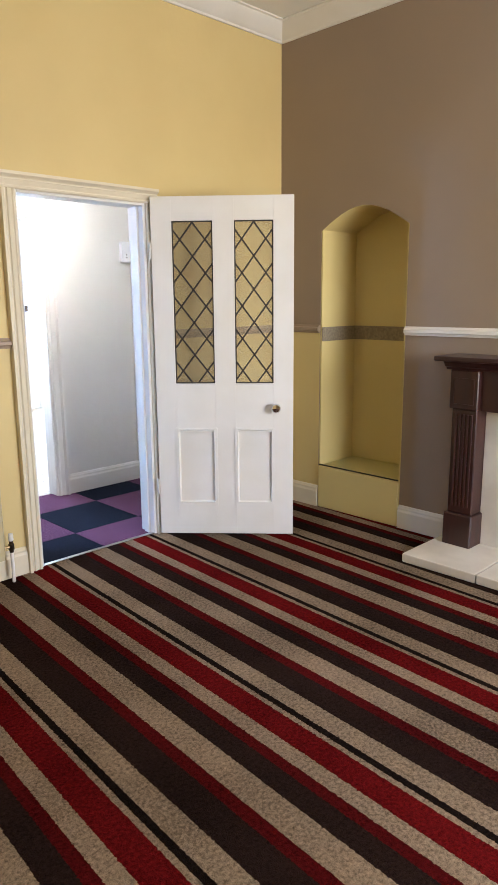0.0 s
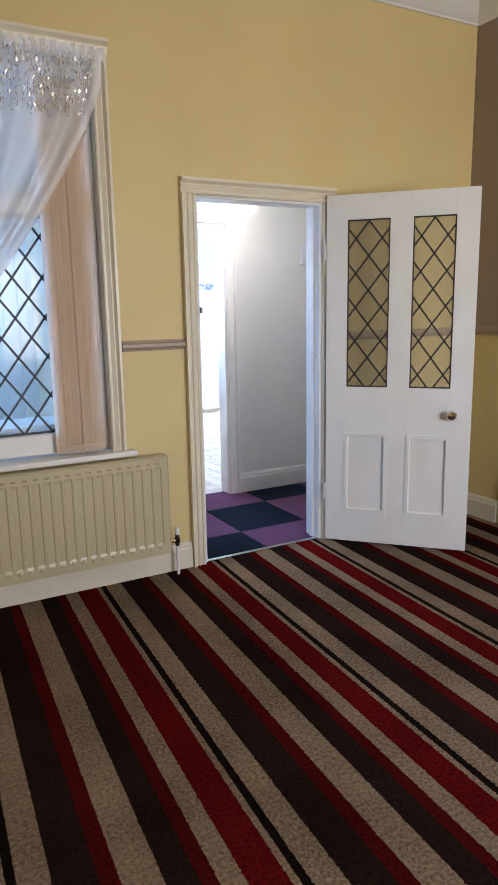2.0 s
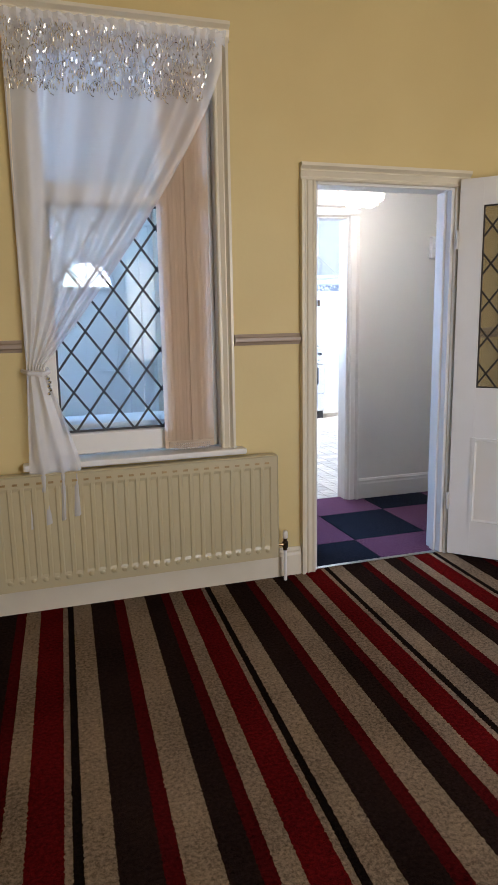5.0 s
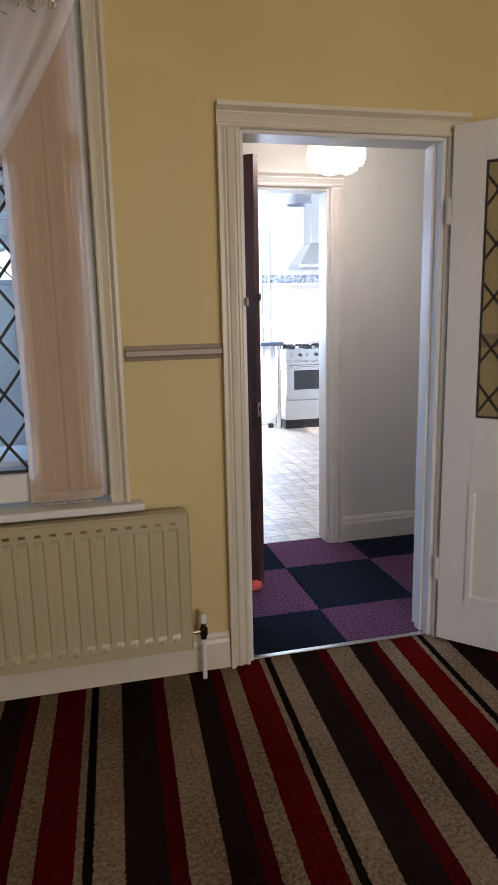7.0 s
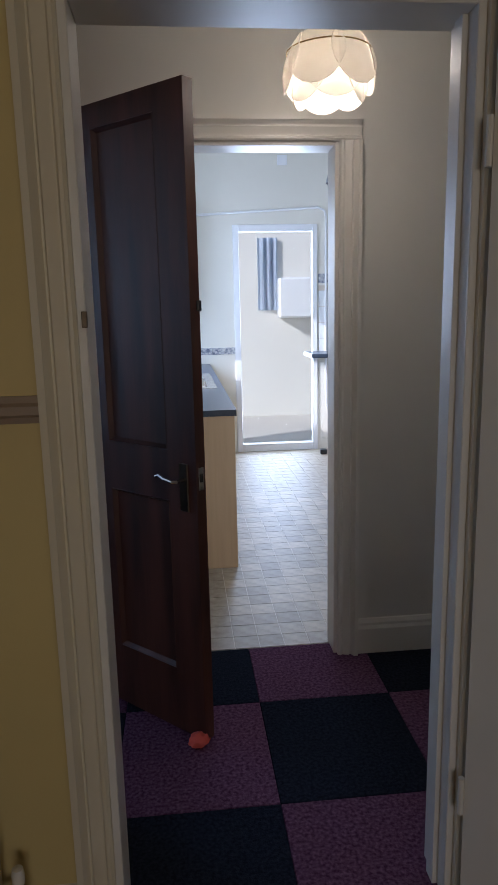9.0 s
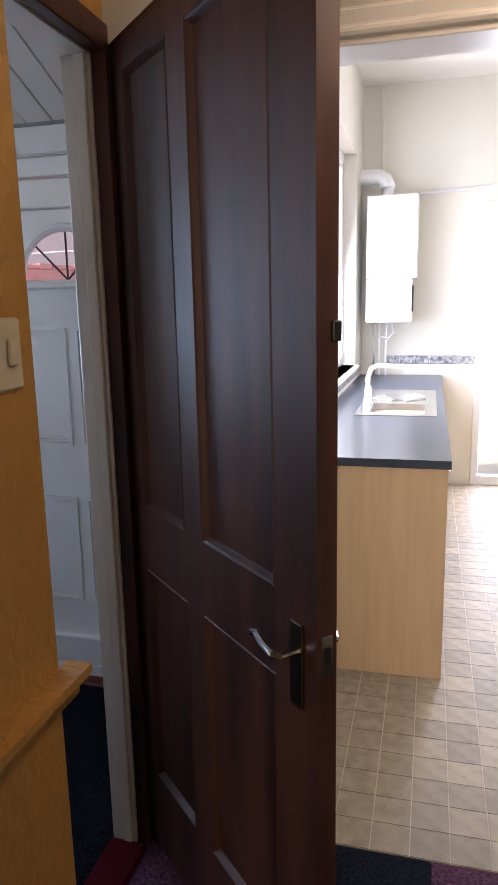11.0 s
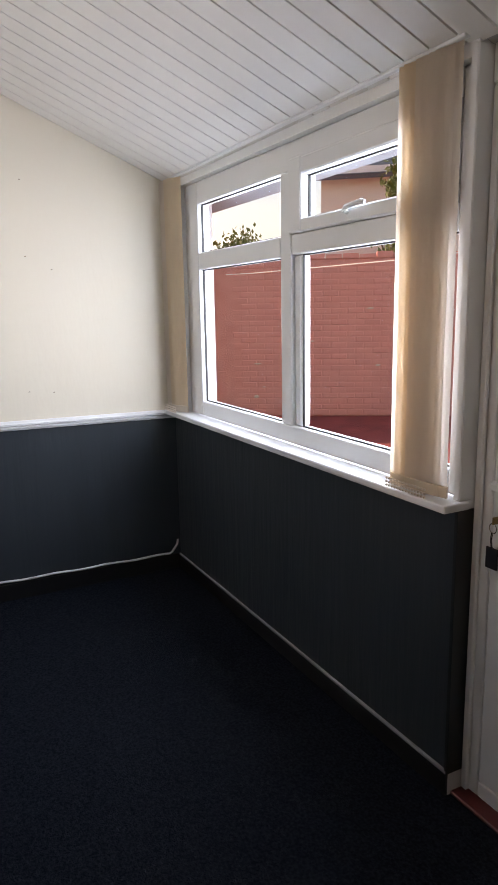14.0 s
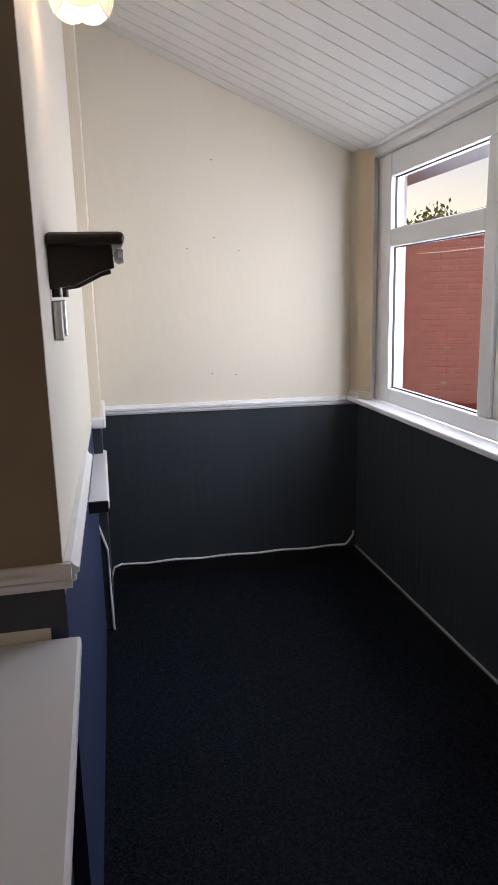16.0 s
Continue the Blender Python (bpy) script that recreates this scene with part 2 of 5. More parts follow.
GLASS = pane_glass("window_glass")
OBSCURE = clear("obscure_glass", (0.42, 0.36, 0.22), 0.2, 0.75)
PETAL = clear("frosted_lamp_glass", (0.88, 0.84, 0.76), 0.2, 0.3)
BULB = glow("lit_bulb", (1.0, 0.95, 0.86), 4)
PLANK = material("white_pvc_plank", (0.72, 0.70, 0.68), 0.4, scale=2, amount=0.3)
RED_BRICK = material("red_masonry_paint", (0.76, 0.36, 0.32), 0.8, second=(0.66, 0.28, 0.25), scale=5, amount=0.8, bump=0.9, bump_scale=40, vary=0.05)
RED_GROUND = material("red_yard_paint", (0.42, 0.09, 0.085), 0.8, second=(0.24, 0.055, 0.05), scale=3, amount=0.9, bump=0.5)
SLATE = material("blue_grey_slate", (0.10, 0.13, 0.17), 0.6, second=(0.06, 0.08, 0.11), scale=12, vary=0.2)
LEAF = material("yellow_green_leaf", (0.12, 0.16, 0.035), 0.6, second=(0.07, 0.11, 0.02), scale=4)
BARK = material("bark", (0.09, 0.065, 0.045), 0.9, bump=0.8)
GREY = material("grey_plastic", (0.35, 0.36, 0.38), 0.4)
CORAL = material("coral_cloth", (0.75, 0.13, 0.10), 0.85, bump=0.5)
STONE_BACK = material("rendered_wall", (0.62, 0.58, 0.52), 0.85, scale=3, bump=0.4)
BLUE_CLOTH = material("pale_blue_towel", (0.62, 0.70, 0.82), 0.9, bump=0.4)


# ---- mesh helpers ----
def box_into(bm, lo, hi, m=None):
    verts = [bm.verts.new((x, y, z)) for x in (lo[0], hi[0]) for y in (lo[1], hi[1]) for z in (lo[2], hi[2])]
    for face in ((0, 1, 3, 2), (4, 6, 7, 5), (0, 4, 5, 1), (2, 3, 7, 6), (0, 2, 6, 4), (1, 5, 7, 3)):
        bm.faces.new([verts[i] for i in face])
    if m:
        bmesh.ops.transform(bm, matrix=m, verts=verts)
    return verts


def box(lo, hi, bevel=0.003, m=None, segments=1):
    bm = bmesh.new()
    box_into(bm, lo, hi, m)
    if bevel:
        bmesh.ops.bevel(bm, geom=bm.edges[:], offset=bevel, segments=segments, affect="EDGES", profile=0.5)
    return bm


def rod_into(bm, a, b, r, sides=12, r2=None):
    a, b = Vector(a), Vector(b)
    m = Matrix.Translation((a + b) / 2) @ (b - a).to_track_quat("Z", "Y").to_matrix().to_4x4()
    bmesh.ops.create_cone(bm, cap_ends=True, segments=sides, radius1=r, radius2=r if r2 is None else r2, depth=(b - a).length, matrix=m)


def rod(a, b, r, sides=12, r2=None):
    bm = bmesh.new()
    rod_into(bm, a, b, r, sides, r2)
    return bm


def tube(points, r, sides=8):
    """A bent tube along points."""
    bm, rings = bmesh.new(), []
    pts = [Vector(p) for p in points]
    for i, p in enumerate(pts):
        way = (pts[min(i + 1, len(pts) - 1)] - pts[max(i - 1, 0)]).normalized()
        q = way.to_track_quat("Z", "Y")
        rings.append([bm.verts.new(p + q @ Vector((r * math.cos(k * 2 * math.pi / sides), r * math.sin(k * 2 * math.pi / sides), 0))) for k in range(sides)])
    for a, b in zip(rings, rings[1:]):
        for k in range(sides):
            bm.faces.new((a[k], a[(k + 1) % sides], b[(k + 1) % sides], b[k]))
    bm.faces.new(rings[0][::-1])
    bm.faces.new(rings[-1])
    return bm


def lathe(profile, m=None, sides=24):
    """Turns (radius, height) pairs round z."""
    bm, rings = bmesh.new(), []
    for r, z in profile:
        rings.append([bm.verts.new((r * math.cos(k * 2 * math.pi / sides), r * math.sin(k * 2 * math.pi / sides), z)) for k in range(sides)])
    for a, b in zip(rings, rings[1:]):
        for k in range(sides):
            bm.faces.new((a[k], a[(k + 1) % sides], b[(k + 1) % sides], b[k]))
    if m:
        bmesh.ops.transform(bm, matrix=m, verts=bm.verts[:])
    return bm


def moulding(profile, a, b, out):
    """A strip with the (depth, height) profile from a to b; out is the way that depth goes."""
    bm = bmesh.new()
    a, b, out = Vector(a), Vector(b), Vector(out).normalized()
    up = (b - a).normalized().cross(out)
    if up.z < -0.5 or (abs(up.z) < 0.5 and up.x + up.y < 0):
        up = -up
    rings = [[bm.verts.new(p + out * d + up * h) for d, h in profile] for p in (a, b)]
    for i in range(len(profile)):
        j = (i + 1) % len(profile)
        bm.faces.new((rings[0][i], rings[0][j], rings[1][j], rings[1][i]))
    bm.faces.new(rings[0])
    bm.faces.new(rings[1][::-1])
    bmesh.ops.recalc_face_normals(bm, faces=bm.faces[:])
    return bm


def finish(name, bm, mat, smooth=False):
    bmesh.ops.recalc_face_normals(bm, faces=bm.faces[:])
    mesh = bpy.data.meshes.new(name)
    bm.to_mesh(mesh)
    bm.free()
    for one in mat if isinstance(mat, (list, tuple)) else (mat,):
        mesh.materials.append(one)
    if smooth:
        mesh.shade_smooth()
        mesh.set_sharp_from_angle(angle=radians(40))
    return mesh


def part(name, bm, mat, parent, label="", smooth=False):
    ob = new(name, finish(name, bm, mat, smooth))
    ob.parent = parent
    if label:
        ob["label"] = label
    return ob


def thing(name, label, category, m=None, group="", kind=""):
    ob = new(name)
    ob.empty_display_size = 0.05
    if m:
        ob.matrix_world = m
    return tagged(ob, label, category, group, kind)


def solid(name, bm, mat, label, category, kind="", group="", smooth=False):
    return tagged(new(name, finish(name, bm, mat, smooth)), label, category, group, kind)


def wall_bm(axis, a0, a1, s0, s1, z0, z1, holes=(), choose=None, arch=None):
    """A wall of thickness a0..a1 along axis ('x' or 'y'), from s0 to s1 along the other, with rectangular holes (s0, s1, z0, z1) through it.
    choose(centre, normal) gives the material's index."""
    ss = sorted({s0, s1, *(v for h in holes for v in h[:2] if s0 < v < s1)})
    zs = sorted({z0, z1, *(v for h in holes for v in h[2:4] if z0 < v < z1)})
    bm, made = bmesh.new(), {}

    def vert(a, s, z):
        key = (a, s, z)
        if key not in made:
            made[key] = bm.verts.new((a, s, z) if axis == "x" else (s, a, z))
        return made[key]

    def full(i, j):
        if not (0 <= i < len(ss) - 1 and 0 <= j < len(zs) - 1):
            return False
        s, z = (ss[i] + ss[i + 1]) / 2, (zs[j] + zs[j + 1]) / 2
        return not any(h[0] < s < h[1] and h[2] < z < h[3] for h in holes)

    for i in range(len(ss) - 1):
        for j in range(len(zs) - 1):
            if not full(i, j):
                continue
            p, q, r, t = ss[i], ss[i + 1], zs[j], zs[j + 1]
            for a in (a0, a1):
                bm.faces.new((vert(a, p, r), vert(a, q, r), vert(a, q, t), vert(a, p, t)))
            for ok, corners in ((full(i - 1, j), ((p, r), (p, t))), (full(i + 1, j), ((q, r), (q, t))), (full(i, j - 1), ((p, r), (q, r))), (full(i, j + 1), ((p, t), (q, t)))):
                if not ok:
                    (u, v), (w, x) = corners
                    bm.faces.new((vert(a0, u, v), vert(a1, u, v), vert(a1, w, x), vert(a0, w, x)))
    bmesh.ops.recalc_face_normals(bm, faces=bm.faces[:])
    if choose:
        for face in bm.faces:
            face.material_index = choose(face.calc_center_median(), face.normal)
    return bm


DADO = [(0, 0), (0.012, 0), (0.016, 0.012), (0.026, 0.018), (0.026, 0.034), (0.016, 0.040), (0.012, 0.052), (0, 0.052)]
SKIRT = [(0, 0), (0.020, 0), (0.020, 0.105), (0.014, 0.118), (0.014, 0.128), (0.006, 0.142), (0, 0.145)]
ARCHITRAVE = [(0, 0), (0.016, 0), (0.021, 0.006), (0.021, 0.013), (0.0155, 0.017), (0.0155, 0.021), (0.019, 0.030), (0.024, 0.043), (0.0165, 0.047), (0.0165, 0.051), (0.028, 0.059), (0.035, 0.064), (0.035, 0.078), (0, 0.078)]
COVE = [(0, 0), (0.012, 0), (0.016, 0.012), (0.030, 0.020), (0.050, 0.045), (0.085, 0.075), (0.092, 0.088), (0.105, 0.092), (0.105, 0.105), (0, 0.105)]


# ---- large structure ----
LEAN_Z = -0.03
WALL_TOP = 3.10
XR, XL, YB = 1.89, -3.30, -5.00

# window wall between the living room and the lean-to
def window_wall_finish(c, n):
    if c.y < 0.02 or n.y < -0.5:
        return 0
    if n.y > 0.5:
        return 2 if c.z < 0.90 else 1
    if abs(n.x) > 0.5 and c.z < 2.6 and c.x < -1.0:
        return 4
    return 3


solid("wall_north", wall_bm("y", 0.0, 0.45, XL - 0.2, -0.345, -0.2, WALL_TOP, [(-1.30, -0.50, 0.68, 2.49), (XL - 0.3, -0.3, 0.90, 0.9001)], window_wall_finish), [YELLOW, CREAM, TEAL, WHITE, WHITE],
      "yellow painted plaster wall with a tall window", "wall", "structure")
solid("wall_hall_nib", box((-0.344, 0.1305, -0.1), (-0.086, 0.403, 2.45), 0.006), OCHRE, "ochre textured wall end beside the doorway", "wall", "structure")
solid("wall_north_door", wall_bm("y", 0.0, 0.13, -0.345, XR + 0.6, -0.2, WALL_TOP, [(-0.012, 0.762, -0.3, 1.94)], lambda c, n: 0 if n.y < -0.5 else (2 if abs(n.x) > 0.5 and c.x < 0.3 else 1)), [YELLOW, HALL, OCHRE],
      "yellow painted wall with the open doorway to the hall", "wall", "structure")


def right_wall_finish(c, n):
    return 1 if c.z < 1.22 and c.y > ALC[1] and n.x < -0.5 else 0


# chimney wall with the arched recess
ALC = (-1.000, -0.347)
solid("wall_east", wall_bm("x", XR, XR + 0.6, YB - 0.2, 0.0, -0.1, WALL_TOP, [(ALC[0], ALC[1], 0.0, 1.98), (ALC[1], 0.1, 1.22, 1.2201)], right_wall_finish), [BROWN, YELLOW],
      "taupe painted chimney wall, yellow below the rail", "wall", "structure")
bm = bmesh.new()
# recess lining: bottom block, back, sides, and an arched head
steps, y0, y1, zs, za = 12, ALC[0], ALC[1], 1.825, 1.957
deep = XR + 0.36
box_into(bm, (XR + 0.004, y0, 0.0), (XR + 0.598, y1, 0.293))
box_into(bm, (deep, y0, 0.293), (deep + 0.2, y1, 1.98))
recess = solid("wall_recess", bm, ALCOVE, "pale yellow recess lining with a low ledge", "wall", "structure")
bm = bmesh.new()
ring = []
for k in range(steps + 1):
    f = k / steps
    ring.append((y0 + (y1 - y0) * f, zs + (za - zs) * math.sin(math.pi * f)))
low = [[bm.verts.new((x, y, z)) for y, z in ring] for x in (XR, deep)]
high = [[bm.verts.new((x, y, 1.9805)) for y, z in ring] for x in (XR, deep)]
for k in range(steps):
    a = bm.faces.new((low[0][k], low[0][k + 1], high[0][k + 1], high[0][k]))
    a.material_index = 1
    bm.faces.new((low[0][k], low[1][k], low[1][k + 1], low[0][k + 1]))
part("arch", bm, [ALCOVE, BROWN], recess, "arched plaster head")
bm = bmesh.new()
for side in (y0 + 0.003, y1 - 0.003):
    inner = side + (0.01 if side < -0.7 else -0.01)
    box_into(bm, (XR + 0.003, min(side, inner), 0.293), (deep, max(side, inner), 1.90))
part("reveal", bm, ALCOVE, recess)
part("border_strip", box((deep - 0.006, y0 + 0.013, 1.130), (deep, y1 - 0.013, 1.222), 0), BAND, recess, "woven beige border strip")
part("border_strip", box((XR + 0.003, y1 - 0.019, 1.130), (deep - 0.006, y1 - 0.013, 1.222), 0), BAND, recess, "woven beige border strip")

# walls that close the living room
solid("wall_west", wall_bm("x", XL - 0.2, XL, YB - 0.2, 0.0, -0.1, WALL_TOP), YELLOW, "yellow painted plaster wall", "wall", "structure")
# unseen wall; the opening is made up to let the fill lamp in
solid("wall_south", wall_bm("y", YB - 0.2, YB, XL, XR, -0.1, WALL_TOP, [(-0.15, 1.55, 0.8, 2.5)]), YELLOW, "yellow painted wall with an assumed opening for the fill light", "wall", "structure")
solid("floor_living", box((XL - 0.2, YB - 0.2, -0.12), (XR + 0.6, 0.015, 0.0), 0), CARPET, "red, beige and brown striped carpet", "carpet", "structure")
solid("ceiling_living", box((XL - 0.2, YB - 0.2, 3.10), (XR + 0.6, 0.45, 3.25), 0), CEILING, "white painted plaster ceiling", "ceiling", "structure")
solid("cornice", moulding(COVE, (XL, 0, 3.0), (XR, 0, 3.0), (0, -1, 0)), WHITE, "white moulded plaster cornice", "cornice", "structure", smooth=True)
solid("cornice", moulding(COVE, (XR, 0, 3.0), (XR, YB, 3.0), (-1, 0, 0)), WHITE, "white moulded plaster cornice", "cornice", "structure", smooth=True)

# hall
HALL_R = 1.95
solid("floor_hall", box((-0.45, 0.015, -0.12), (HALL_R, 1.275, -0.012), 0), TILE_DARK, "dark and purple carpet tiles", "carpet", "structure")
solid("wall_hall_back", wall_bm("y", 1.186, 1.30, -0.45, HALL_R + 0.2, -0.15, 2.75, [(0.05, 0.762, -0.2, 1.953)], lambda c, n: 1 if n.y > 0.5 else 0), [HALL, KITCHEN], "cream painted wall with the kitchen doorway", "wall", "structure")
solid("wall_hall_end", wall_bm("x", HALL_R, HALL_R + 0.15, 0.13, 1.186, -0.15, 2.75), HALL, "cream painted hall wall", "wall", "structure")
solid("ceiling_hall", box((-0.344, 0.13, 2.45), (HALL_R, 1.186, 2.55), 0), CEILING, "white painted hall ceiling", "ceiling", "structure")
solid("wall_hall_side", wall_bm("x", -0.43, -0.345, 0.40, 1.30, -0.15, 2.75, [(0.452, 1.175, -0.2, 1.995)], lambda c, n: 1 if n.x < -0.5 else 0), [OCHRE, CREAM], "ochre painted wall round the lean-to doorway", "wall", "structure")

# lean-to
END_X, YARD_Y = -3.48, 1.87


def lean_finish(c, n):
    return 1 if c.z < 0.87 else 0


solid("floor_lean_to", box((END_X - 0.2, 0.40, -0.15), (-0.36, 2.1, LEAN_Z), 0), BLACK_CARPET, "charcoal cord carpet", "carpet", "structure")
solid("wall_end", wall_bm("x", END_X - 0.15, END_X, 0.40, 2.1, -0.15, 2.75, [(0.3, 2.2, 0.87, 0.8701)], lean_finish), [CREAM, TEAL], "cream wallpaper over dark teal lower wall", "wall", "structure")
solid("wall_yard", wall_bm("y", YARD_Y, 2.05, END_X, -1.335, -0.15, 2.25, [(-3.32, -1.36, 0.862, 2.02)], lambda c, n: 1 if c.z < 0.86 and n.y < -0.5 else 0), [UPVC, TEAL], "dark teal lower wall under the window", "wall", "structure")
solid("wall_yard_door", wall_bm("y", 1.93, 2.05, -1.335, -0.30, -0.15, 2.45, [(-1.333, -0.46, -0.02, 1.955)]), UPVC, "white clad wall round the back door", "wall", "structure")
solid("wall_lean_right", wall_bm("x", -0.43, -0.345, 1.30, 2.05, -0.15, 2.75), CREAM, "cream painted wall", "wall", "structure")
SLOPE = 0.43


def roof_z(y):
    return 2.085 + (1.80 - y) * SLOPE


bm = bmesh.new()
n_plank, wide = 32, 0.10
for k in range(n_plank):
    x = END_X + 0.004 + k * wide
    a = [bm.verts.new(v) for v in ((x + 0.004, 0.38, roof_z(0.38)), (x + wide - 0.004, 0.38, roof_z(0.38)), (x + wide - 0.004, 1.88, roof_z(1.88)), (x + 0.004, 1.88, roof_z(1.88)))]
    b = [bm.verts.new(v.co + Vector((d, 0, 0.012))) for v, d in zip(a, (-0.003, 0.003, 0.003, -0.003))]
    bm.faces.new(a)
    for i in range(4):
        bm.faces.new((a[i], a[(i + 1) % 4], b[(i + 1) % 4], b[i]))
solid("ceiling_lean_to", bm, PLANK, "sloping white plastic plank ceiling", "ceiling", "structure")
m = Matrix.Translation((0, 1.13, roof_z(1.13) + 0.06)) @ Matrix.Rotation(-math.atan(SLOPE), 4, "X")
solid("roof_lean_to", box((END_X - 0.2, -0.95, -0.045), (-0.30, 1.15, 0.06), 0, m), GREY, "grey lean-to roof", "roof", "structure")

# kitchen
KX0, KX1, KY1, KZ = -0.17, 2.75, 5.21, 3.0
solid("floor_kitchen", box((KX0 - 0.2, 1.275, -0.12), (KX1 + 0.2, KY1 + 0.1, -0.0022), 0), JOINT, "pale joints of the vinyl floor", "floor", "structure")
solid("wall_kitchen_window", wall_bm("x", KX0 - 0.2, KX0, 1.30, KY1 + 0.2, -0.15, KZ, [(2.70, 4.78, 0.98, 2.45)]), KITCHEN, "cream painted kitchen wall with a window", "wall", "structure")
solid("wall_kitchen_end", wall_bm("y", KY1, KY1 + 0.15, KX0, KX1 + 0.2, -0.15, KZ, [(0.70, 1.495, -0.1, 2.14)]), KITCHEN, "cream painted kitchen end wall with the glazed door", "wall", "structure")
solid("wall_kitchen_right", wall_bm("x", KX1, KX1 + 0.15, 1.30, KY1, -0.15, KZ), KITCHEN, "cream painted kitchen wall", "wall", "structure")
solid("ceiling_kitchen", box((KX0 - 0.2, 1.30, KZ), (KX1 + 0.2, KY1 + 0.2, KZ + 0.1), 0), CEILING, "white painted kitchen ceiling", "ceiling", "structure")

# the house wall of the lean-to runs slightly askew
bm = bmesh.new()
for z0, z1, index in ((-0.03, 0.90, 1), (0.90, 2.66, 0)):
    a = [bm.verts.new(v) for v in ((-1.3005, 0.4505, z0), (-1.3005, 0.481, z0), (END_X + 0.001, 0.522, z0), (END_X + 0.001, 0.4505, z0))]
    b = [bm.verts.new(v.co + Vector((0, 0, z1 - z0))) for v in a]
    for i in range(4):
        bm.faces.new((a[i], a[(i + 1) % 4], b[(i + 1) % 4], b[i])).material_index = index
    bm.faces.new(a).material_index = index
    bm.faces.new(b).material_index = index
solid("wall_lean_lining", bm, [CREAM, TEAL_SKYLIT], "cream upper and dark lower lining of the house wall, tinted with blue sky light", "wall", "structure")

# ---- living room ----
def panel_door(name, label, width, height, thick, mat, m, stiles, rails, glazed=(), muntins=False, bead=0.012):
    """A framed door, hinge at x = 0, that lies along x; stiles and rails are (from, to) along x and z."""
    door = thing(name, label, "door", m)
    for a, b in stiles:
        part("stile", box((a, -thick / 2, 0), (b, thick / 2, height), 0.0006), mat, door)
    for (sa, sb), (ta, tb) in zip(stiles, stiles[1:]):
        for a, b in rails:
            part("rail", box((sb, -thick / 2 + 0.0003, a), (ta, thick / 2 - 0.0003, b), 0), mat, door)
        for (ra, rb), (qa, qb) in zip(rails, rails[1:]):
            if (rb, qa) in glazed:
                continue
            part("panel", box((sb - 0.004, -0.007, rb - 0.004), (ta + 0.004, 0.007, qa + 0.004), 0), mat, door)
            bm = bmesh.new()
            for face in (-1, 1):
                rims = []
                for inset, depth in ((0.0, thick / 2 - 0.0015), (bead * 0.2, thick / 2 + 0.0015), (bead * 0.45, thick / 2 - 0.002), (bead * 0.6, thick / 2 - 0.005), (bead, 0.0072)):
                    rims.append([bm.verts.new((x, face * depth, z)) for x, z in ((sb + inset, rb + inset), (ta - inset, rb + inset), (ta - inset, qa - inset), (sb + inset, qa - inset))])
                for u, v in zip(rims, rims[1:]):
                    for i in range(4):
                        bm.faces.new((u[i], u[(i + 1) % 4], v[(i + 1) % 4], v[i]))
            part("bead", bm, mat, door)
    return door


def lattice_into(bm, x0, x1, z0, z1, nx, nz, y, w=0.006, d=0.004, px=0.5, pz=0.0):
    """Diamond lead lines clipped to a rectangle."""
    cx, cz = (x1 - x0) / nx, (z1 - z0) / nz
    slope = cz / cx
    for sign in (1, -1):
        for k in range(-math.ceil(nz) - 2, math.ceil(nx + nz) + 3):
            # line x = x0 + (k + px) * cx + sign * (z - z0 + pz * cz) / slope
            base = x0 + (k + px) * cx
            pts = []
            for z in (z0, z1):
                pts.append((base + sign * (z - z0 + pz * cz) / slope, z))
            (xa, za), (xb, zb) = pts
            lo, hi = 0.0, 1.0
            dx = xb - xa
            for edge, keep_above in ((x0, True), (x1, False)):
                f = (edge - xa) / dx
                if (dx > 0) == keep_above:
                    lo = max(lo, f)
                else:
                    hi = min(hi, f)
            if hi - lo < 0.01:
                continue
            a = Vector((xa + dx * lo, y, za + (zb - za) * lo))
            b = Vector((xa + dx * hi, y, za + (zb - za) * hi))
            mid, way = (a + b) / 2, b - a
            m = Matrix.Translation(mid) @ Matrix.Rotation(-math.atan2(way.z, way.x), 4, "Y")
            box_into(bm, (-way.length / 2, -d, -w / 2), (way.length / 2, d, w / 2), m)


# open glazed door
HINGE = (0.777, -0.034)
ANGLE = math.degrees(math.atan2(-0.590, 0.545))
W_, H_ = 0.80, 1.955
stiles = [(0, 0.115), (0.345, 0.465), (0.685, W_)]
rails = [(0, 0.19), (0.645, 0.915), (1.825, H_)]
ldoor = panel_door("door_1", "white panelled door with leaded glass, standing open", W_, H_, 0.036, WHITE, pose(HINGE[0], HINGE[1], 0.012, 0, 0, ANGLE), stiles, rails, {(0.915, 1.825)}, bead=0.016)
for x0, x1 in ((0.115, 0.345), (0.465, 0.685)):
    pane = part("pane", box((x0, -0.002, 0.915), (x1, 0.002, 1.825), 0), OBSCURE, ldoor, "leaded obscure glass pane")
    bm = bmesh.new()
    lattice_into(bm, x0 + 0.004, x1 - 0.004, 0.919, 1.821, 1.57, 4.9, 0.0, 0.009, 0.004, 0.785, 0.12)
    for lo, hi in (((x0, 0.915), (x0 + 0.007, 1.825)), ((x1 - 0.007, 0.915), (x1, 1.825)), ((x0, 0.915), (x1, 0.922)), ((x0, 1.818), (x1, 1.825))):
        box_into(bm, (lo[0], -0.005, lo[1]), (hi[0], 0.005, hi[1]))
    part("leading", bm, LEAD, pane, "dark lead lattice")
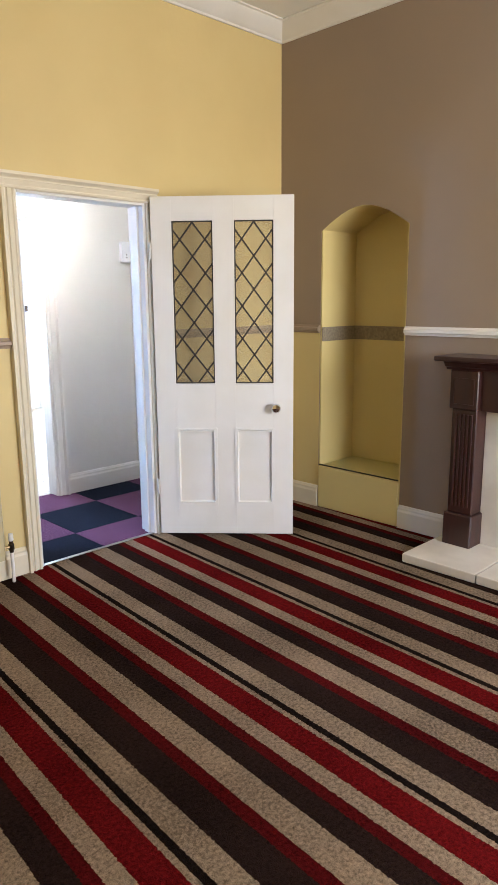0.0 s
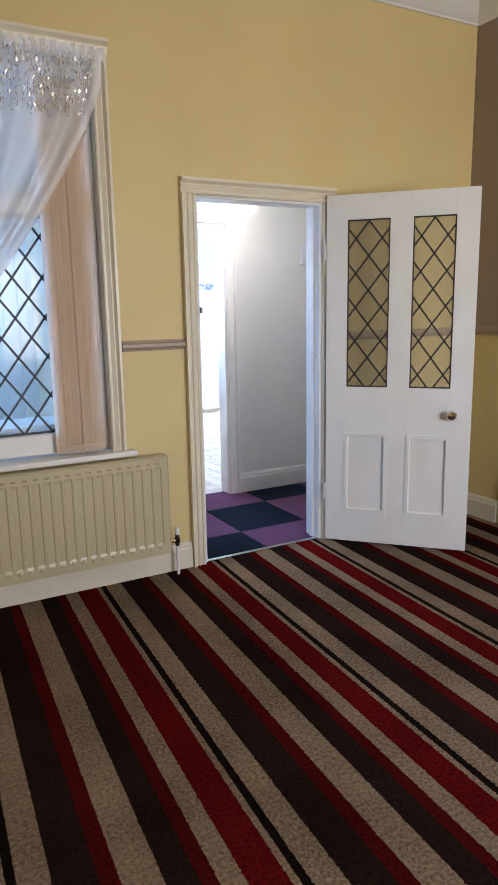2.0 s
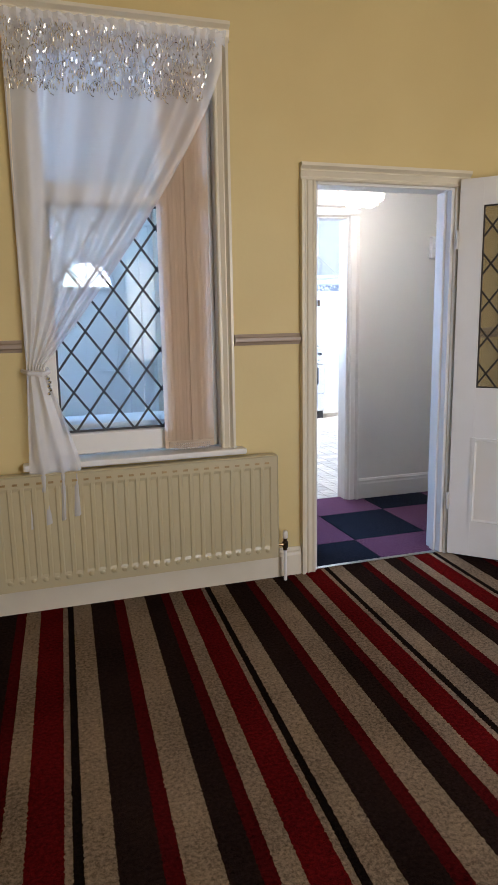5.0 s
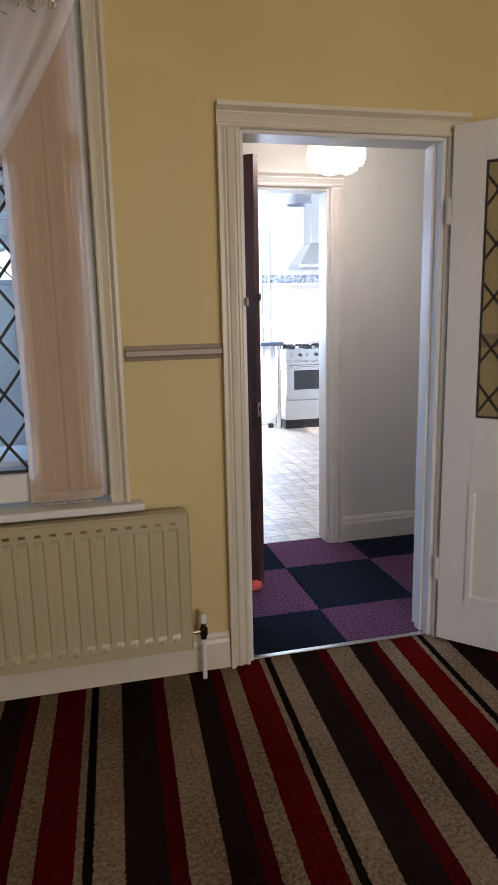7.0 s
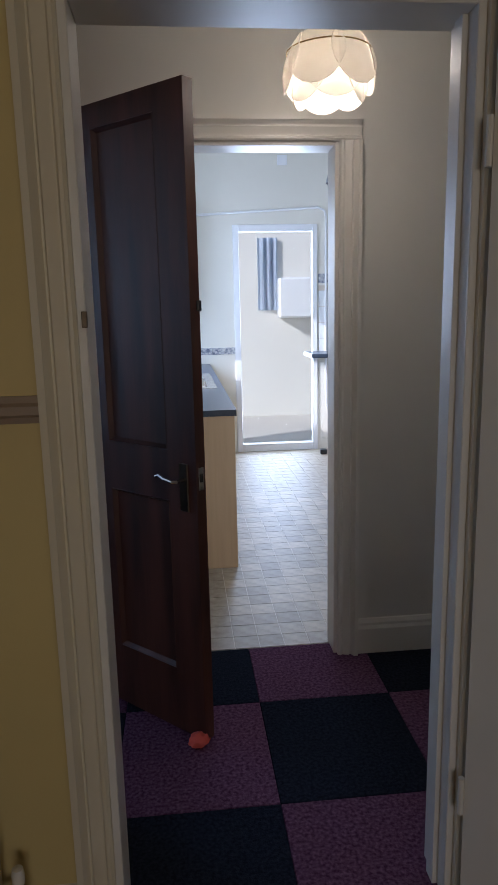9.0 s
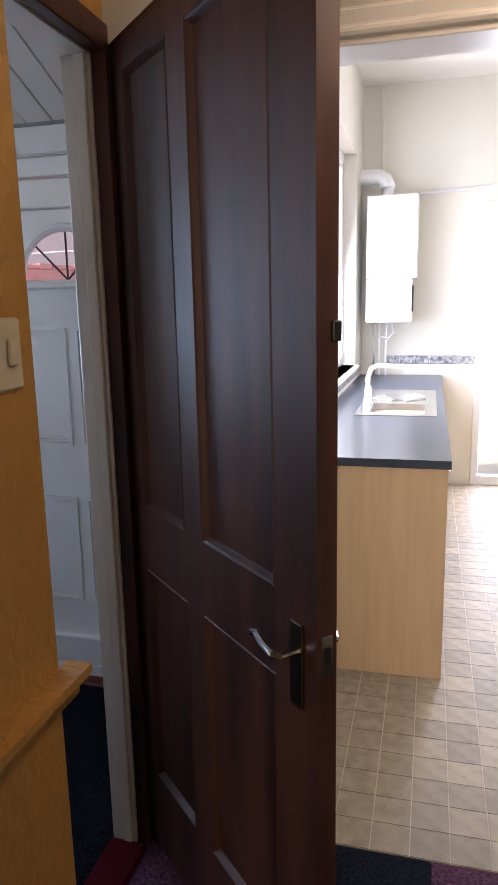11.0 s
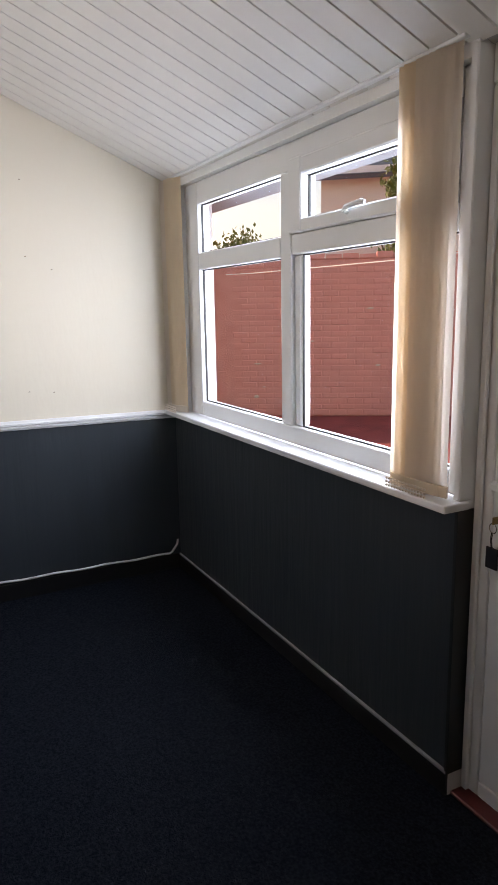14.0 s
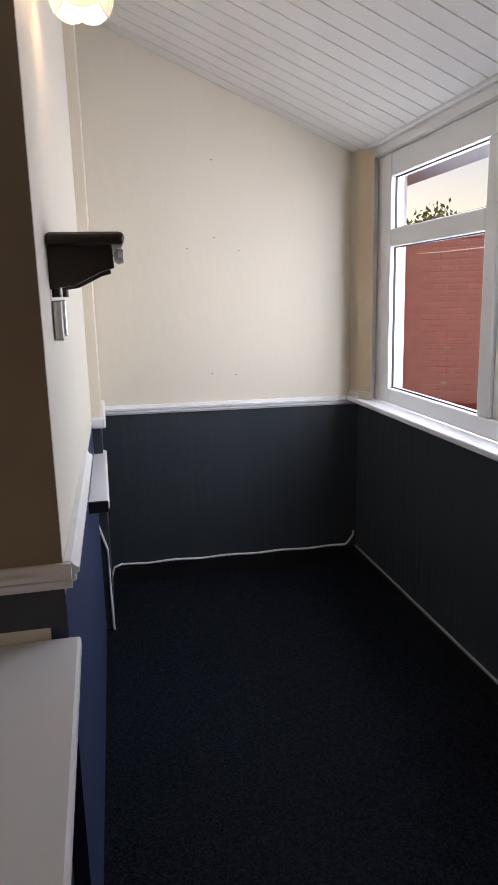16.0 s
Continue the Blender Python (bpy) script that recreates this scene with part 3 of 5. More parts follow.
for x0, x1 in ((0.115, 0.345), (0.465, 0.685)):
    bm = bmesh.new()
    for y in (-0.021, 0.021):
        box_into(bm, (x0 - 0.01, y - 0.004, 0.640), (x1 + 0.01, y + 0.004, 0.652))
    part("sill_bead", bm, WHITE, ldoor)
    for y in (-0.018, 0.018):
        bm = bmesh.new()
        for lo, hi in (((x0 - 0.008, 0.182), (x0 + 0.010, 0.653)), ((x1 - 0.010, 0.182), (x1 + 0.008, 0.653)), ((x0 + 0.010, 0.182), (x1 - 0.010, 0.200)), ((x0 + 0.010, 0.628), (x1 - 0.010, 0.638))):
            box_into(bm, (lo[0], y - 0.006, lo[1]), (hi[0], y + 0.006, hi[1]))
        part("panel_moulding", bm, WHITE, ldoor)
knob = part("knob", lathe([(0.004, 0), (0.022, 0.002), (0.022, 0.006), (0.009, 0.010), (0.009, 0.028), (0.024, 0.036), (0.028, 0.046), (0.022, 0.058), (0.001, 0.062)], pose(0.700, -0.018, 0.775, 90)), CHROME, ldoor, "round glass and chrome knob", True)
part("knob", lathe([(0.004, 0), (0.022, 0.002), (0.022, 0.006), (0.009, 0.010), (0.009, 0.028), (0.024, 0.036), (0.028, 0.046), (0.022, 0.058), (0.001, 0.062)], pose(0.700, 0.018, 0.775, -90)), CHROME, ldoor, "round glass and chrome knob", True)
for z in (0.25, 1.62):
    part("hinge", rod((-0.008, -0.016, z), (-0.008, -0.016, z + 0.09), 0.007), WHITE, ldoor)


def architrave(name, x0, x1, top, y, out, mat, label):
    """A moulded surround of a doorway in a wall across y."""
    fr = thing(name, label, "door frame", kind="structure")
    w = 0.078
    part("jamb", side_strip(x0, -1, y, out, top), mat, fr)
    part("jamb", side_strip(x1, 1, y, out, top), mat, fr)
    part("head", moulding(ARCHITRAVE, (x0 - w, y, top), (x1 + w, y, top), (0, out, 0)), mat, fr)
    return fr


def side_strip(x, way, y, out, top):
    bm = bmesh.new()
    rings = [[bm.verts.new((x + way * h, y + out * d, z)) for d, h in ARCHITRAVE] for z in (0, top)]
    for i in range(len(ARCHITRAVE)):
        j = (i + 1) % len(ARCHITRAVE)
        bm.faces.new((rings[0][i], rings[0][j], rings[1][j], rings[1][i]))
    bm.faces.new(rings[0])
    bm.faces.new(rings[1])
    return bm


fr = architrave("door_frame", -0.012, 0.762, 1.935, -0.001, -1, CREAM_GLOSS, "white moulded door surround")
part("lining", box((-0.014, 0.0, 0), (0.004, 0.13, 1.935), 0.002), WHITE, fr)
part("lining", box((0.746, 0.0, 0), (0.765, 0.132, 1.935), 0.002), WHITE, fr)
part("lining", box((0.004, 0.0, 1.922), (0.746, 0.132, 1.941), 0.002), WHITE, fr)
part("stop", box((0.734, 0.045, 0), (0.746, 0.085, 1.922), 0.001), WHITE, fr)
part("latch_keep", box((-0.002, -0.024, 1.355), (0.008, -0.012, 1.385), 0.001), BRONZE, fr, "small dark bronze latch keep")
part("threshold", box((0.004, 0.004, 0.0), (0.746, 0.03, 0.006), 0.002), STEEL, fr, "worn metal carpet strip")
fr2 = architrave("door_frame", 0.05, 0.762, 1.953, 1.185, -1, WHITE, "white moulded kitchen door surround")
part("lining", box((0.049, 1.185, 0), (0.064, 1.302, 1.953), 0.002), WHITE, fr2)
part("lining", box((0.748, 1.185, 0), (0.764, 1.302, 1.953), 0.002), WHITE, fr2)
part("lining", box((0.064, 1.185, 1.939), (0.748, 1.302, 1.955), 0.002), WHITE, fr2)

# skirting and rails of the living room
def skirt(a, b, out, mat=CREAM_GLOSS, label="cream painted moulded skirting board"):
    return solid("baseboard", moulding(SKIRT, a, b, out), mat, label, "skirting", "structure")


skirt((XL, 0, 0), (-0.092, 0, 0), (0, -1, 0))
skirt((0.842, 0, 0), (XR, 0, 0), (0, -1, 0))
skirt((XR, 0, 0), (XR, -0.346, 0), (-1, 0, 0))
skirt((XR, -1.001, 0), (XR, -1.40, 0), (-1, 0, 0), WHITE, "white moulded skirting board")
skirt((XR, -2.55, 0), (XR, YB, 0), (-1, 0, 0))
solid("dado_rail", moulding(DADO, (-0.425, 0, 1.178), (-0.092, 0, 1.178), (0, -1, 0)), RAIL, "taupe painted dado rail", "dado rail", "structure")
solid("dado_rail", moulding(DADO, (0.842, 0, 1.180), (XR, 0, 1.180), (0, -1, 0)), RAIL, "taupe painted dado rail", "dado rail", "structure")
solid("dado_rail", moulding(DADO, (XL, 0, 1.178), (-1.38, 0, 1.178), (0, -1, 0)), RAIL, "taupe painted dado rail", "dado rail", "structure")
solid("dado_rail", moulding(DADO, (XR, 0, 1.185), (XR, -0.346, 1.185), (-1, 0, 0)), RAIL, "taupe painted dado rail", "dado rail", "structure")
solid("dado_rail", moulding(DADO, (XR, -1.001, 1.190), (XR, YB, 1.190), (-1, 0, 0)), WHITE, "white painted dado rail", "dado rail", "structure")
part("glass_shelf", box((XR - 0.004, -0.992, 0.294), (deep, -0.355, 0.301), 0.001), GLASS, recess, "glass sheet on the ledge")
part("shelf_edge", box((XR - 0.007, -0.992, 0.293), (XR - 0.0045, -0.355, 0.302), 0), LEAD, recess, "dark edge of the glass sheet")
part("front_panel", box((XR - 0.012, -0.992, 0.0), (XR + 0.002, -0.355, 0.286), 0.004), ALCOVE, recess, "pale yellow boarded front")

# fireplace
fire = thing("fireplace", "mahogany fire surround with a cream marble insert", "fireplace", pose(XR, -2.01, 0) @ Matrix.Diagonal((1, 1, 0.952, 1)))
half = 0.61
for s in (-1, 1):
    part("plinth", box((-0.185, s * (half - 0.09) - 0.085, 0.05), (-0.002, s * (half - 0.09) + 0.085, 0.245), 0.006), MAHOGANY, fire)
    part("pilaster", box((-0.165, s * (half - 0.09) - 0.072, 0.245), (-0.002, s * (half - 0.09) + 0.072, 0.86), 0.004), MAHOGANY, fire)
    bm = bmesh.new()
    for k in range(5):
        y = s * (half - 0.09) - 0.045 + k * 0.0225
        rod_into(bm, (-0.166, y, 0.29), (-0.166, y, 0.83), 0.007, 8)
    part("flute", bm, MAHOGANY, fire)
    part("capital", box((-0.185, s * (half - 0.09) - 0.082, 0.86), (-0.002, s * (half - 0.09) + 0.082, 1.08), 0.005), MAHOGANY, fire)
    bm = bmesh.new()
    box_into(bm, (-0.189, s * (half - 0.09) - 0.06, 0.885), (-0.184, s * (half - 0.09) + 0.06, 0.89))
    box_into(bm, (-0.189, s * (half - 0.09) - 0.06, 1.03), (-0.184, s * (half - 0.09) + 0.06, 1.035))
    box_into(bm, (-0.189, s * (half - 0.09) - 0.06, 0.89), (-0.184, s * (half - 0.09) - 0.055, 1.03))
    box_into(bm, (-0.189, s * (half - 0.09) + 0.055, 0.89), (-0.184, s * (half - 0.09) + 0.06, 1.03))
    part("panel_bead", bm, MAHOGANY, fire)
    part("insert", box((-0.06, min(s * 0.25, s * (half - 0.162)), 0.05), (-0.002, max(s * 0.25, s * (half - 0.162)), 0.85), 0.003), MARBLE, fire, "cream marble slip")
part("frieze", box((-0.150, -half + 0.172, 0.855), (-0.002, half - 0.172, 1.08), 0.004), MAHOGANY, fire)
part("insert", box((-0.06, -0.25, 0.65), (-0.002, 0.25, 0.85), 0.003), MARBLE, fire, "cream marble slip")
part("fire_back", box((-0.02, -0.25, 0.05), (-0.002, 0.25, 0.65), 0), BLACK, fire, "dark fire opening")
CORN = [(0, 0), (0.185, 0), (0.190, 0.012), (0.205, 0.020), (0.222, 0.040), (0.226, 0.050), (0, 0.050)]
part("cornice", moulding(CORN, (0, -half - 0.015, 1.08), (0, half + 0.015, 1.08), (-1, 0, 0)), MAHOGANY, fire)
part("mantel_shelf", box((-0.262, -half - 0.055, 1.13), (-0.002, half + 0.055, 1.158), 0.008, segments=2), MAHOGANY, fire)
hearth = thing("hearth", "cream marble hearth slab", "hearth", pose(XR, -1.98, 0))
for a, b in ((-0.64, -0.215), (-0.21, 0.21), (0.215, 0.64)):
    part("slab", box((-0.485, a, 0.0), (-0.003, b, 0.05), 0.006, segments=2), MARBLE, hearth)

# window of the window wall: frame, leaded light, sill
win = thing("window_1", "white wooden window with leaded lower glass", "window", kind="structure")
x0, x1, yf = -1.30, -0.50, 0.08
part("frame", box((x0, yf - 0.03, 0.70), (x0 + 0.06, yf + 0.04, 2.49), 0.004), WHITE, win)
part("frame", box((x1 - 0.06, yf - 0.03, 0.70), (x1, yf + 0.04, 2.49), 0.004), WHITE, win)
part("frame", box((x0 + 0.06, yf - 0.03, 2.42), (x1 - 0.06, yf + 0.04, 2.49), 0.004), WHITE, win)
part("frame", box((x0 + 0.06, yf - 0.03, 0.70), (x1 - 0.06, yf + 0.04, 0.80), 0.006), WHITE, win)
part("transom", box((x0 + 0.06, yf - 0.035, 1.81), (x1 - 0.06, yf + 0.04, 1.895), 0.006), WHITE, win)
lower = part("pane", box((x0 + 0.06, yf + 0.008, 0.80), (x1 - 0.06, yf + 0.012, 1.81), 0), GLASS, win)
bm = bmesh.new()
lattice_into(bm, x0 + 0.062, x1 - 0.062, 0.802, 1.808, 5, 5.5, yf + 0.004, 0.010, 0.003, 0.5, 0.0)
for lo, hi in (((x0 + 0.06, 0.80), (x1 - 0.06, 0.81)), ((x0 + 0.06, 1.80), (x1 - 0.06, 1.81)), ((x0 + 0.06, 0.81), (x0 + 0.07, 1.80)), ((x1 - 0.07, 0.81), (x1 - 0.06, 1.80))):
    box_into(bm, (lo[0], yf - 0.002, lo[1]), (hi[0], yf + 0.0075, hi[1]))
part("leading", bm, LEAD, lower, "dark lead lattice")
part("pane", box((x0 + 0.06, yf + 0.008, 1.895), (x1 - 0.06, yf + 0.012, 2.42), 0), GLASS, win)
for ob in (o for o in win.children if o.name.startswith("pane")):
    ob.visible_shadow = False
surround = thing("window_surround", "white moulded window surround", "window frame", kind="structure")


def strip(x, way, y, out, z0, z1):
    bm = bmesh.new()
    rings = [[bm.verts.new((x + way * h * 0.85, y + out * d, z)) for d, h in ARCHITRAVE] for z in (z0, z1)]
    for i in range(len(ARCHITRAVE)):
        j = (i + 1) % len(ARCHITRAVE)
        bm.faces.new((rings[0][i], rings[0][j], rings[1][j], rings[1][i]))
    bm.faces.new(rings[0])
    bm.faces.new(rings[1])
    return bm


part("jamb", strip(-0.503, 1, -0.001, -1, 0.693, 2.49), CREAM_GLOSS, surround)
part("jamb", strip(-1.297, -1, -0.001, -1, 0.693, 2.49), CREAM_GLOSS, surround)
part("head", moulding(ARCHITRAVE, (-1.375, -0.001, 2.49), (-0.425, -0.001, 2.49), (0, -1, 0)), CREAM_GLOSS, surround)
solid("window_sill", box((-1.415, -0.065, 0.664), (-0.390, 0.05, 0.6925), 0.008, segments=2), WHITE, "white painted wooden window sill", "window sill", "structure")
solid("window_sill", box((-1.298, 0.20, 0.793), (-0.502, 0.502, 0.820), 0.006, segments=2), UPVC, "white outer window sill", "window sill", "structure")

# net curtain with a sequinned pelmet, tied to the side
curtain = thing("net_curtain", "white voile curtain with sequinned pelmet, tied back", "curtain")


def drape(rows, cols, edge, folds, depth, y):
    """A cloth of rows x cols; edge(v) gives its two sides (xa, xb) and height z."""
    bm, grid = bmesh.new(), []
    for r in range(rows + 1):
        v = r / rows
        xa, xb, z = edge(v)
        line = []
        for c in range(cols + 1):
            u = c / cols
            tight = min(1.0, 0.35 + abs(xb - xa))
            zz = z(u) if callable(z) else z
            line.append(bm.verts.new((xa + (xb - xa) * u, y + depth * tight * math.sin(u * folds * 2 * math.pi + 1.3 * math.sin(3 * v + u * 5) + 1.6 * noise.noise((u * 4, v * 1.5, 7))) - 0.01 * noise.noise((u * 6, v * 3, 1)), zz)))
        grid.append(line)
    for a, b in zip(grid, grid[1:]):
        for c in range(cols):
            bm.faces.new((a[c], a[c + 1], b[c + 1], b[c]))
    return bm


def upper_edge(v):
    xb = -0.475 + (-1.31 + 0.475) * min(1.0, max(0.0, (v - 0.08) / 0.92)) ** 1.28
    return -1.37, max(xb, -1.30), 2.50 - 1.40 * v


part("cloth", drape(60, 120, upper_edge, 6, 0.020, -0.055), SHEER, curtain, "sheer white voile", True)


def tail_edge(v):
    return -1.37 - 0.03 * v, -1.29 + 0.12 * min(1, v * 1.6), lambda u: 1.10 - 0.69 * v + 0.05 * u * v


part("cloth", drape(30, 40, tail_edge, 3, 0.022, -0.085), SHEER, curtain, "sheer white voile", True)
part("heading", drape(4, 100, lambda v: (-1.38, -0.455, 2.515 - 0.06 * v), 22, 0.010, -0.062), SHEER, curtain, "gathered heading tape", True)
bm = bmesh.new()
rnd = random.Random(4)
for k in range(2200):
    x, z = rnd.uniform(-1.37, -0.50), rnd.uniform(2.215, 2.47)
    if x > -0.50 - (2.47 - z) * 0.30:
        continue
    m = Matrix.Translation((x, -0.085 + rnd.uniform(-0.006, 0.004), z)) @ Euler((rnd.uniform(-0.5, 0.5), rnd.uniform(-0.4, 0.4), rnd.uniform(-0.6, 0.6))).to_matrix().to_4x4()
    box_into(bm, (-0.0012, -0.0005, -0.004), (0.0012, 0.0005, rnd.uniform(0.002, 0.014)), m)
tagged(part("sequin_trim", bm, SEQUIN, curtain, "silver sequins"), kind="stuff")
for row in range(4):
    for col in range(11):
        cx, cz, r = -1.33 + col * 0.078 + (row % 2) * 0.03, 2.235 + row * 0.058, 0.020 + 0.010 * ((row * 3 + col) % 3) / 2
        if cx > -0.60:
            continue
        pts = [(cx + r * math.cos(a) * (0.4 + a / 5), -0.079, cz + r * 1.2 * math.sin(a)) for a in [i * 0.45 for i in range(11)]]
        part("scroll", tube(pts, 0.0016, 4), SEQUIN, curtain, "silver scroll embroidery")
part("tie_back", tube([(-1.385, -0.03, 1.10), (-1.36, -0.10, 1.095), (-1.31, -0.115, 1.09), (-1.28, -0.08, 1.095), (-1.285, -0.03, 1.105)], 0.010), SHEER, curtain, "white tie-back cord")
bm = bmesh.new()
for k in range(5):
    bmesh.ops.create_icosphere(bm, subdivisions=1, radius=0.009, matrix=Matrix.Translation((-1.285 + 0.006 * (k % 2), -0.11, 1.07 - 0.016 * k)))
part("bead_tassel", bm, CHROME, curtain, "glass bead tassel")


def vertical_blind(name, label, x0, x1, y, z0, z1, n, mats, slat=0.089, turn=8):
    blind = thing(name, label, "blind")
    for k in range(n):
        x = x0 + (x1 - x0) * (k + 0.5) / n
        m = Matrix.Translation((x, y - 0.003 * (k % 2), 0)) @ Matrix.Rotation(radians(turn + 2.5 * math.sin(k * 2.1)), 4, "Z")
        bm = bmesh.new()
        prev = None
        for j in range(7):
            u = -0.5 + j / 6
            pair = [bm.verts.new((u * slat, 0.006 * (1 - 4 * u * u), z)) for z in (z0, z1)]
            if prev:
                bm.faces.new((prev[0], pair[0], pair[1], prev[1]))
            prev = pair
        bmesh.ops.solidify(bm, geom=bm.faces[:], thickness=0.0012)
        bmesh.ops.transform(bm, matrix=m, verts=bm.verts[:])
        s = part("slat", bm, mats[k * len(mats) // n], blind)
        part("weight", box((-slat / 2, -0.002, z0 - 0.001), (slat / 2, 0.007, z0 + 0.032), 0.001, m), mats[0], s)
    bm = bmesh.new()
    for k in range(n * 2):
        x = x0 + (x1 - x0) * k / (n * 2 - 1)
        for j in range(3):
            bmesh.ops.create_icosphere(bm, subdivisions=1, radius=0.0045, matrix=Matrix.Translation((x, y - 0.045, z0 + 0.003 + 0.011 * j)))
    part("bead_chain", bm, BLIND_WHITE, blind, "white bead chain")
    return blind


vertical_blind("vertical_blind", "peach vertical blind drawn to the side of the window", -0.735, -0.565, 0.02, 0.705, 2.40, 9, [BLIND], turn=3)

# radiator
rad = thing("radiator", "cream panel radiator under the window", "radiator")
rx0, rx1, rz0, rz1 = -1.56, -0.246, 0.133, 0.650
bm = bmesh.new()
n = 25
pitch = (rx1 - rx0 - 0.06) / n
prof = [(rx0, 0)]
for k in range(n):
    a = rx0 + 0.03 + k * pitch
    prof += [(a + pitch * 0.12, 0), (a + pitch * 0.24, 0.0075), (a + pitch * 0.76, 0.0075), (a + pitch * 0.88, 0)]
prof.append((rx1, 0))
levels = [(rz0, 0), (rz0 + 0.05, 0), (rz0 + 0.065, 1), (rz1 - 0.065, 1), (rz1 - 0.05, 0), (rz1, 0)]
grid = [[bm.verts.new((x, -0.092 + d * f * 0.65, z)) for x, d in prof] for z, f in levels]
for a, b in zip(grid, grid[1:]):
    for c in range(len(prof) - 1):
        bm.faces.new((a[c], a[c + 1], b[c + 1], b[c]))
part("panel", bm, RADIATOR, rad)
part("back_panel", box((rx0 + 0.004, -0.080, rz0 + 0.004), (rx1 - 0.004, -0.040, rz1 - 0.004), 0.006), RADIATOR, rad)
part("top_grille", box((rx0, -0.096, rz1 - 0.004), (rx1, -0.036, rz1 + 0.006), 0.004), RADIATOR, rad)
part("end_cap", box((rx1 - 0.004, -0.094, rz0), (rx1 + 0.004, -0.038, rz1), 0.004), RADIATOR, rad)
for k in range(n):
    a = rx0 + 0.03 + (k + 0.5) * pitch
    part("slot", box((a - 0.011, -0.0945, rz1 - 0.038), (a + 0.011, -0.0915, rz1 - 0.028), 0), BRASS, rad)
for k in range(n):
    a = rx0 + 0.03 + (k + 0.5) * pitch
    bm = bmesh.new()
    bmesh.ops.create_uvsphere(bm, u_segments=8, v_segments=5, radius=1, matrix=Matrix.Translation((a, -0.092, rz0 + 0.042)) @ Matrix.Diagonal((0.013, 0.005, 0.011, 1)))
    part("dimple", bm, RADIATOR, rad, smooth=True)
valve = part("valve", rod((rx1 + 0.004, -0.07, 0.19), (rx1 + 0.055, -0.07, 0.19), 0.009), BRASS, rad, "brass radiator valve")
part("valve_cap", lathe([(0.001, 0.075), (0.011, 0.073), (0.013, 0.060), (0.013, 0.038), (0.009, 0.034), (0.001, 0.034)], pose(rx1 + 0.045, -0.07, 0.185)), WHITE, valve, "white valve cap", True)
part("valve_body", lathe([(0.001, 0.036), (0.010, 0.034), (0.010, 0.020), (0.015, 0.016), (0.015, -0.010), (0.011, -0.016), (0.011, -0.026), (0.001, -0.028)], pose(rx1 + 0.045, -0.07, 0.185)), BRONZE, valve, "dull brass valve body", True)
part("pipe", rod((rx1 + 0.045, -0.07, 0.0), (rx1 + 0.045, -0.07, 0.17), 0.0085), WHITE, rad, "white painted pipe")

# ---- hall ----
skirt((0.841, 1.186, 0), (HALL_R, 1.186, 0), (0, -1, 0), WHITE, "white moulded skirting board")
skirt((HALL_R, 1.186, 0), (HALL_R, 0.13, 0), (-1, 0, 0))
for i in range(-2, 4):
    for j in range(-1, 3):
        xa, ya = 0.410 + i * 0.473, 0.362 + j * 0.515
        xb, yb = min(xa + 0.473, HALL_R), min(ya + 0.515, 1.272)
        xa, ya = max(xa, -0.345), max(ya, 0.031)
        if xb - xa < 0.02 or yb - ya < 0.02:
            continue
        part("carpet_tile", box((xa + 0.0008, ya + 0.0008, -0.012), (xb - 0.0008, yb - 0.0008, 0.0), 0.002), TILE_DARK if (i + j) % 2 == 0 else TILE_PURPLE, bpy.data.objects["floor_hall"])
solid("dado_rail", moulding([(0, 0), (0.014, 0), (0.017, 0.016), (0.030, 0.026), (0.036, 0.034), (0.036, 0.046), (0, 0.046)], (-0.086, 0.134, 0.930), (-0.086, 0.420, 0.930), (1, 0, 0)), OCHRE, "ochre painted dado rail end", "dado rail", "structure")

switch = thing("light_switch", "cream light switch on the ochre wall end", "switch")
part("plate", box((-0.0865, 0.285, 1.345), (-0.078, 0.365, 1.425), 0.003), CREAM_GLOSS, switch)
part("rocker", box((-0.079, 0.335, 1.372), (-0.074, 0.352, 1.402), 0.002), CREAM_GLOSS, switch)

# dark door to the lean-to
HX, HY, FX, FY = -0.325, 1.205, 0.224, 0.668
dd_w = math.hypot(FX - HX, FY - HY)
dd_a = math.degrees(math.atan2(FY - HY, FX - HX))
ddoor = panel_door("door_2", "dark stained four-panel wooden door, half open", dd_w, 1.985, 0.040, DARK_WOOD, pose(HX, HY, 0.014, 0, 0, dd_a),
                   [(0, 0.075), (0.298, 0.378), (dd_w - 0.118, dd_w)], [(0, 0.22), (0.79, 0.950), (1.915, 1.985)], bead=0.013)
for s in (-1, 1):
    plate = part("handle_plate", box((dd_w - 0.068, min(s * 0.020, s * 0.026), 0.765), (dd_w - 0.032, max(s * 0.020, s * 0.026), 0.915), 0.002), BRONZE, ddoor, "dark bronze lever handle plate")
    part("lever", tube([(dd_w - 0.048, s * 0.026, 0.865), (dd_w - 0.048, s * 0.056, 0.865), (dd_w - 0.060, s * 0.064, 0.865), (dd_w - 0.095, s * 0.062, 0.869), (dd_w - 0.120, s * 0.058, 0.876), (dd_w - 0.135, s * 0.058, 0.872)], 0.0065), CHROME, plate, "worn chrome lever")
part("latch_plate", box((dd_w - 0.001, -0.011, 0.835), (dd_w + 0.0015, 0.011, 0.905), 0.0005), STEEL, ddoor, "steel latch plate")
part("latch_bolt", box((dd_w + 0.001, -0.006, 0.86), (dd_w + 0.004, 0.006, 0.885), 0.001), BLACK, ddoor)
part("bolt", box((dd_w - 0.002, 0.006, 1.365), (dd_w + 0.007, 0.022, 1.395), 0.002), BLACK, ddoor, "small black bolt")
wedge = bmesh.new()
